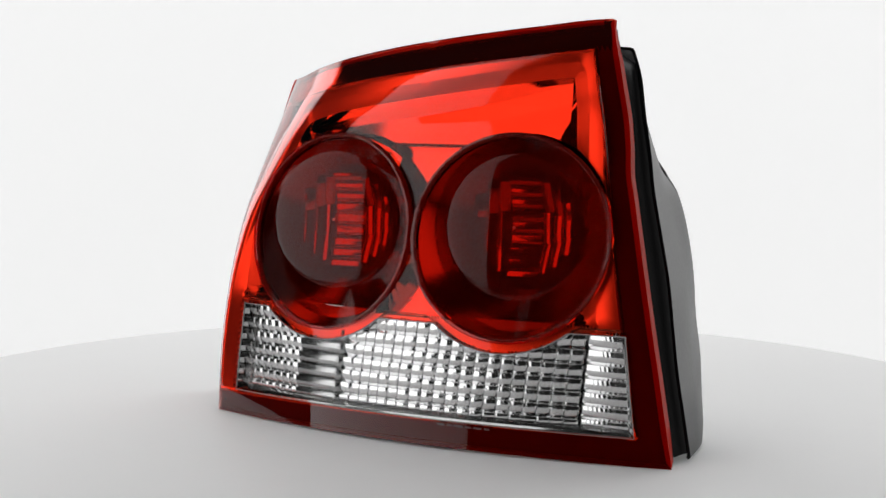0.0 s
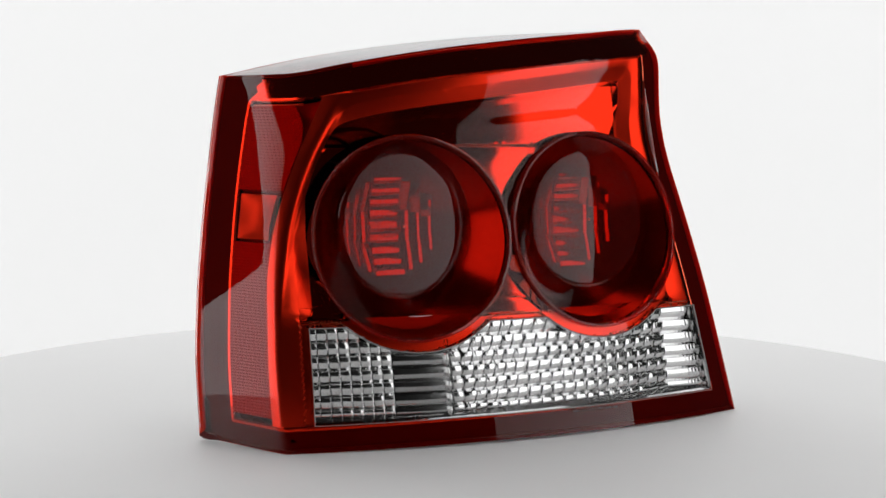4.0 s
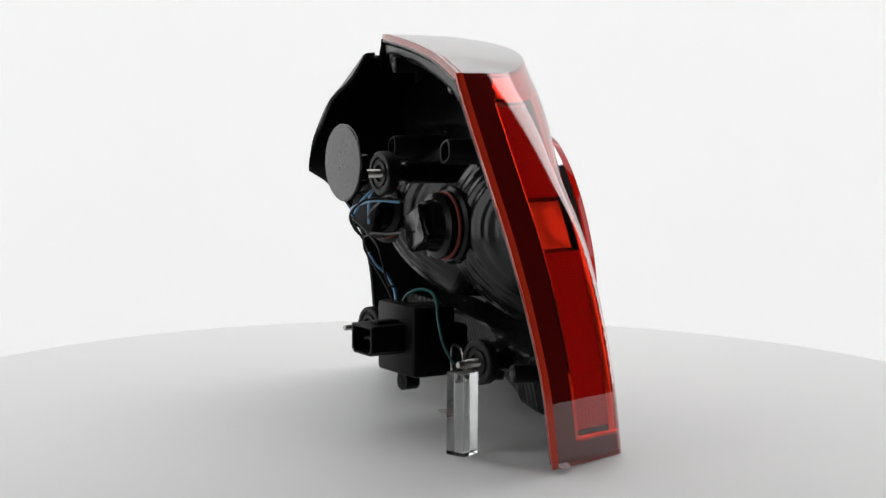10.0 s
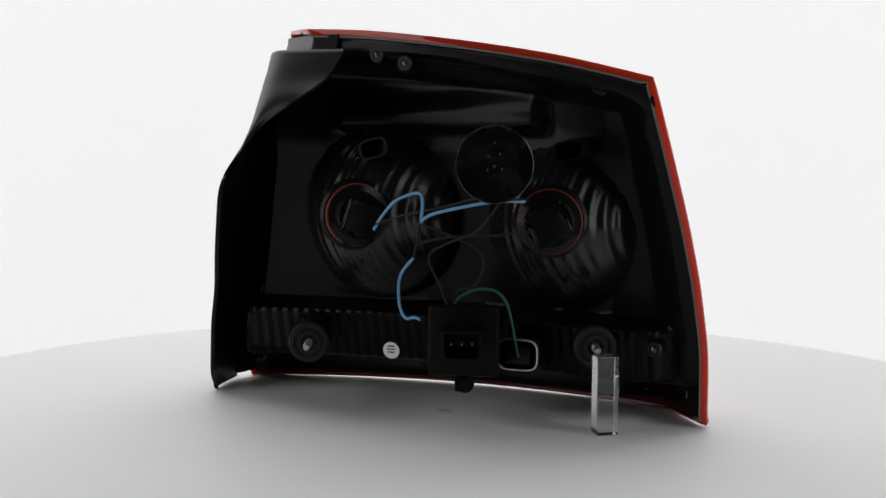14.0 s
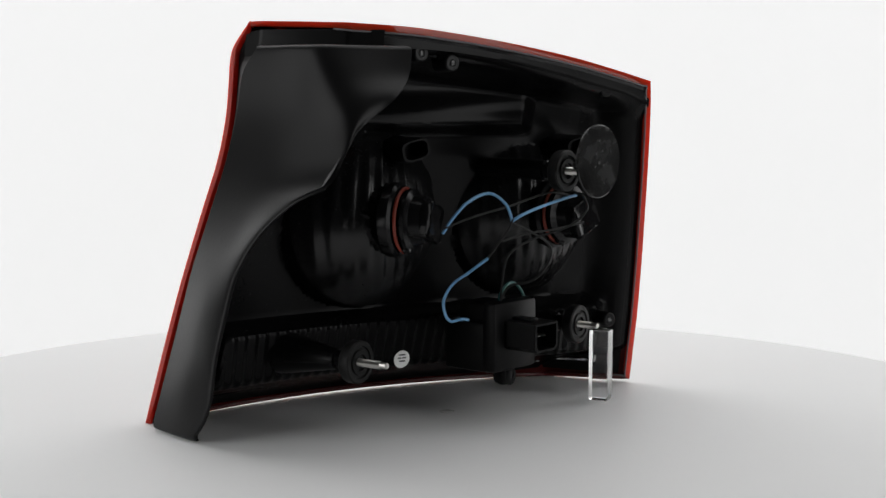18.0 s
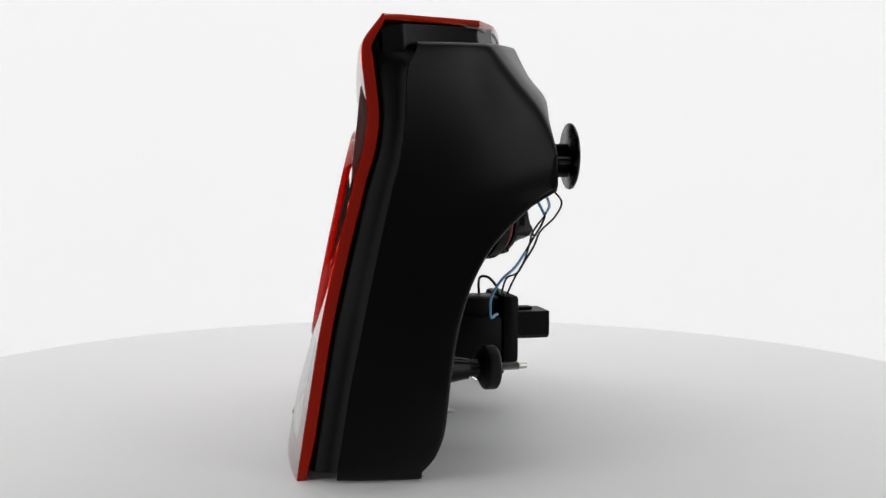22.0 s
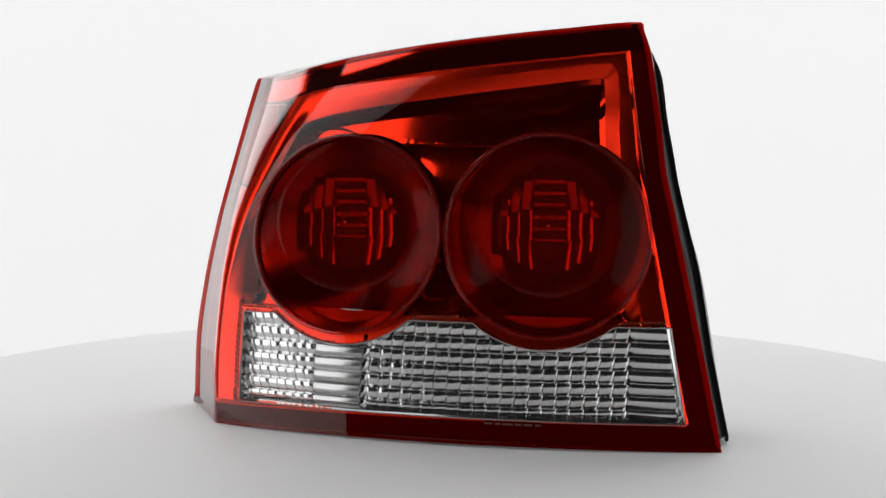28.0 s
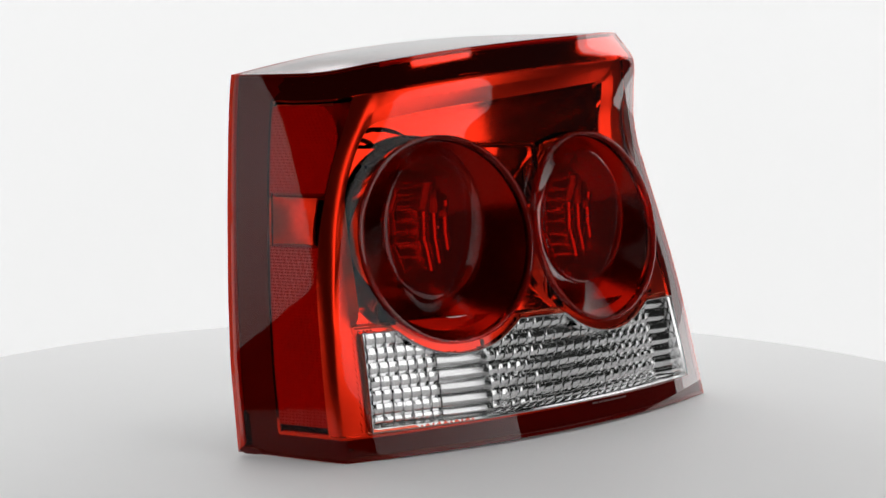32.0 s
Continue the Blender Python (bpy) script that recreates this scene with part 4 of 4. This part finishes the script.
    sr, sl = Vector((.050, .070, .158)), Vector((-.099, .058, .165))
    wire(BLUE_WIRE, [(.0400, .056, .150), (.0315, .0580, .1620), (.0190, .0600, .1740), (.0005, .0610, .1800), (-.0075, .0720, .1720), (-.0087, .0791, .1594)], label="blue insulated wire")
    wire(BLUE_WIRE, [(-.0087, .0791, .1594), (-.0200, .0830, .1660), (-.0480, .0800, .1730), (-.0700, .0740, .1765), (-.0852, .0600, .1760)], label="blue insulated wire")
    wire(BLACK_WIRE, [(-.0087, .0800, .1610), (-.0060, .0770, .1520), (-.0010, .0690, .1390), (.0045, .0625, .1275)], .0019, label="black sleeve round the wires")
    wire(BLUE_WIRE, [(.0030, .0640, .1300), (.0150, .0560, .1190), (.0230, .0450, .1090), (.0265, .0375, .0960), (.0250, .0365, .0850), (.0200, .0375, .0785), (.0120, .0410, .0800), (.0060, .0420, .0790)], label="blue insulated wire")
    wire(BLACK_WIRE, [(-.0870, .0560, .1770), (-.0780, .0720, .1780), (-.0740, .0850, .1760), (-.0690, .0940, .1660), (-.0560, .0880, .1540), (-.0300, .0760, .1440), (-.0120, .0700, .1320), (-.0160, .0560, .1080), (-.0200, .0480, .0900)])
    wire(BLACK_WIRE, [(-.0087, .0790, .1580), (-.0300, .0740, .1500), (-.0500, .0690, .1400), (-.0559, .0669, .1300), (-.0500, .0620, .1150), (-.0404, .0570, .1078), (-.0280, .0480, .1040), (-.0220, .0440, .0900)])
    wire(BLACK_WIRE, [(.0390, .0570, .1540), (.0150, .0600, .1620), (-.0200, .0620, .1700), (-.0560, .0620, .1790), (-.0820, .0560, .1760)])
    wire(BLACK_WIRE, [(-.0930, .0600, .1540), (-.0620, .0640, .1500), (-.0300, .0680, .1480), (-.0060, .0700, .1430)])
    wire(GREEN_WIRE, [(-.0220, .0420, .0900), (-.0260, .0400, .0980), (-.0380, .0330, .1040), (-.0497, .0260, .1030), (-.0580, .0240, .0960), (-.0630, .0240, .0830), (-.0655, .0200, .0640), (-.0660, .0120, .0490)], label="green insulated wire")


STEEL_DULL = grain(material("dull_stamped_steel", (0.062, 0.062, 0.062), 0.26, 1.0), 90, 0.6, 0.16, 0.20, 45)
STEEL_DARK = grain(material("dark_screw_steel", (0.10, 0.10, 0.10), 0.35, 0.8), 90, 0.2)


def build_lamp():
    lamp = new("tail_lamp")
    build_lens(lamp)
    for k in (0, 1):
        build_round(lamp, k)
    build_bezel(lamp)
    build_clear_optics(lamp)
    housing = build_housing(lamp)
    build_back_parts(lamp, housing)
    tagged(lamp, "glossy red and clear car tail lamp on a white turntable", "tail lamp")
    return lamp


def build_stand():
    st = part("acrylic_stand", moved(block(-.00815, .00815, -.00815, .00815, .0, .0605, .0006), Matrix.Translation((-.1410, .0265, TABLE_TOP + .0001)) @ pose(0, 0, 0, 0, 0, 34.3)), GLASS, smooth=False)
    return tagged(st, "clear acrylic block propping the tail lamp's stud", "stand")


def build_mark():
    bm = turned([(0, 0), (.0045, 0), (.0052, .0004), (.004, .001), (.001, .0012), (0, .0012)], 14)
    for v in bm.verts:
        v.co.x *= 1.3 + .3 * math.sin(4 * v.co.y * 300)
    ob = part("glue_blob", moved(bm, Matrix.Translation((0.0, .002, TABLE_TOP + .0001))), GLUE)
    return tagged(ob, "small clear glue blob on the turntable", "glue blob")


GLASS = bpy.data.materials.new("clear_cast_acrylic")
GLASS.use_nodes = True
gb = GLASS.node_tree.nodes["Principled BSDF"]
gb.inputs["Transmission Weight"].default_value = 1
gb.inputs["Roughness"].default_value = 0.0
gb.inputs["IOR"].default_value = 1.49
gb.inputs["Base Color"].default_value = (0.98, 0.99, 0.99, 1)

build_studio()
table = build_turntable()
lamp = build_lamp()
stand = build_stand()
blob = build_mark()


def motions():
    for ob in (table, lamp, stand, blob):
        walk(ob, turn_rows())


motions()
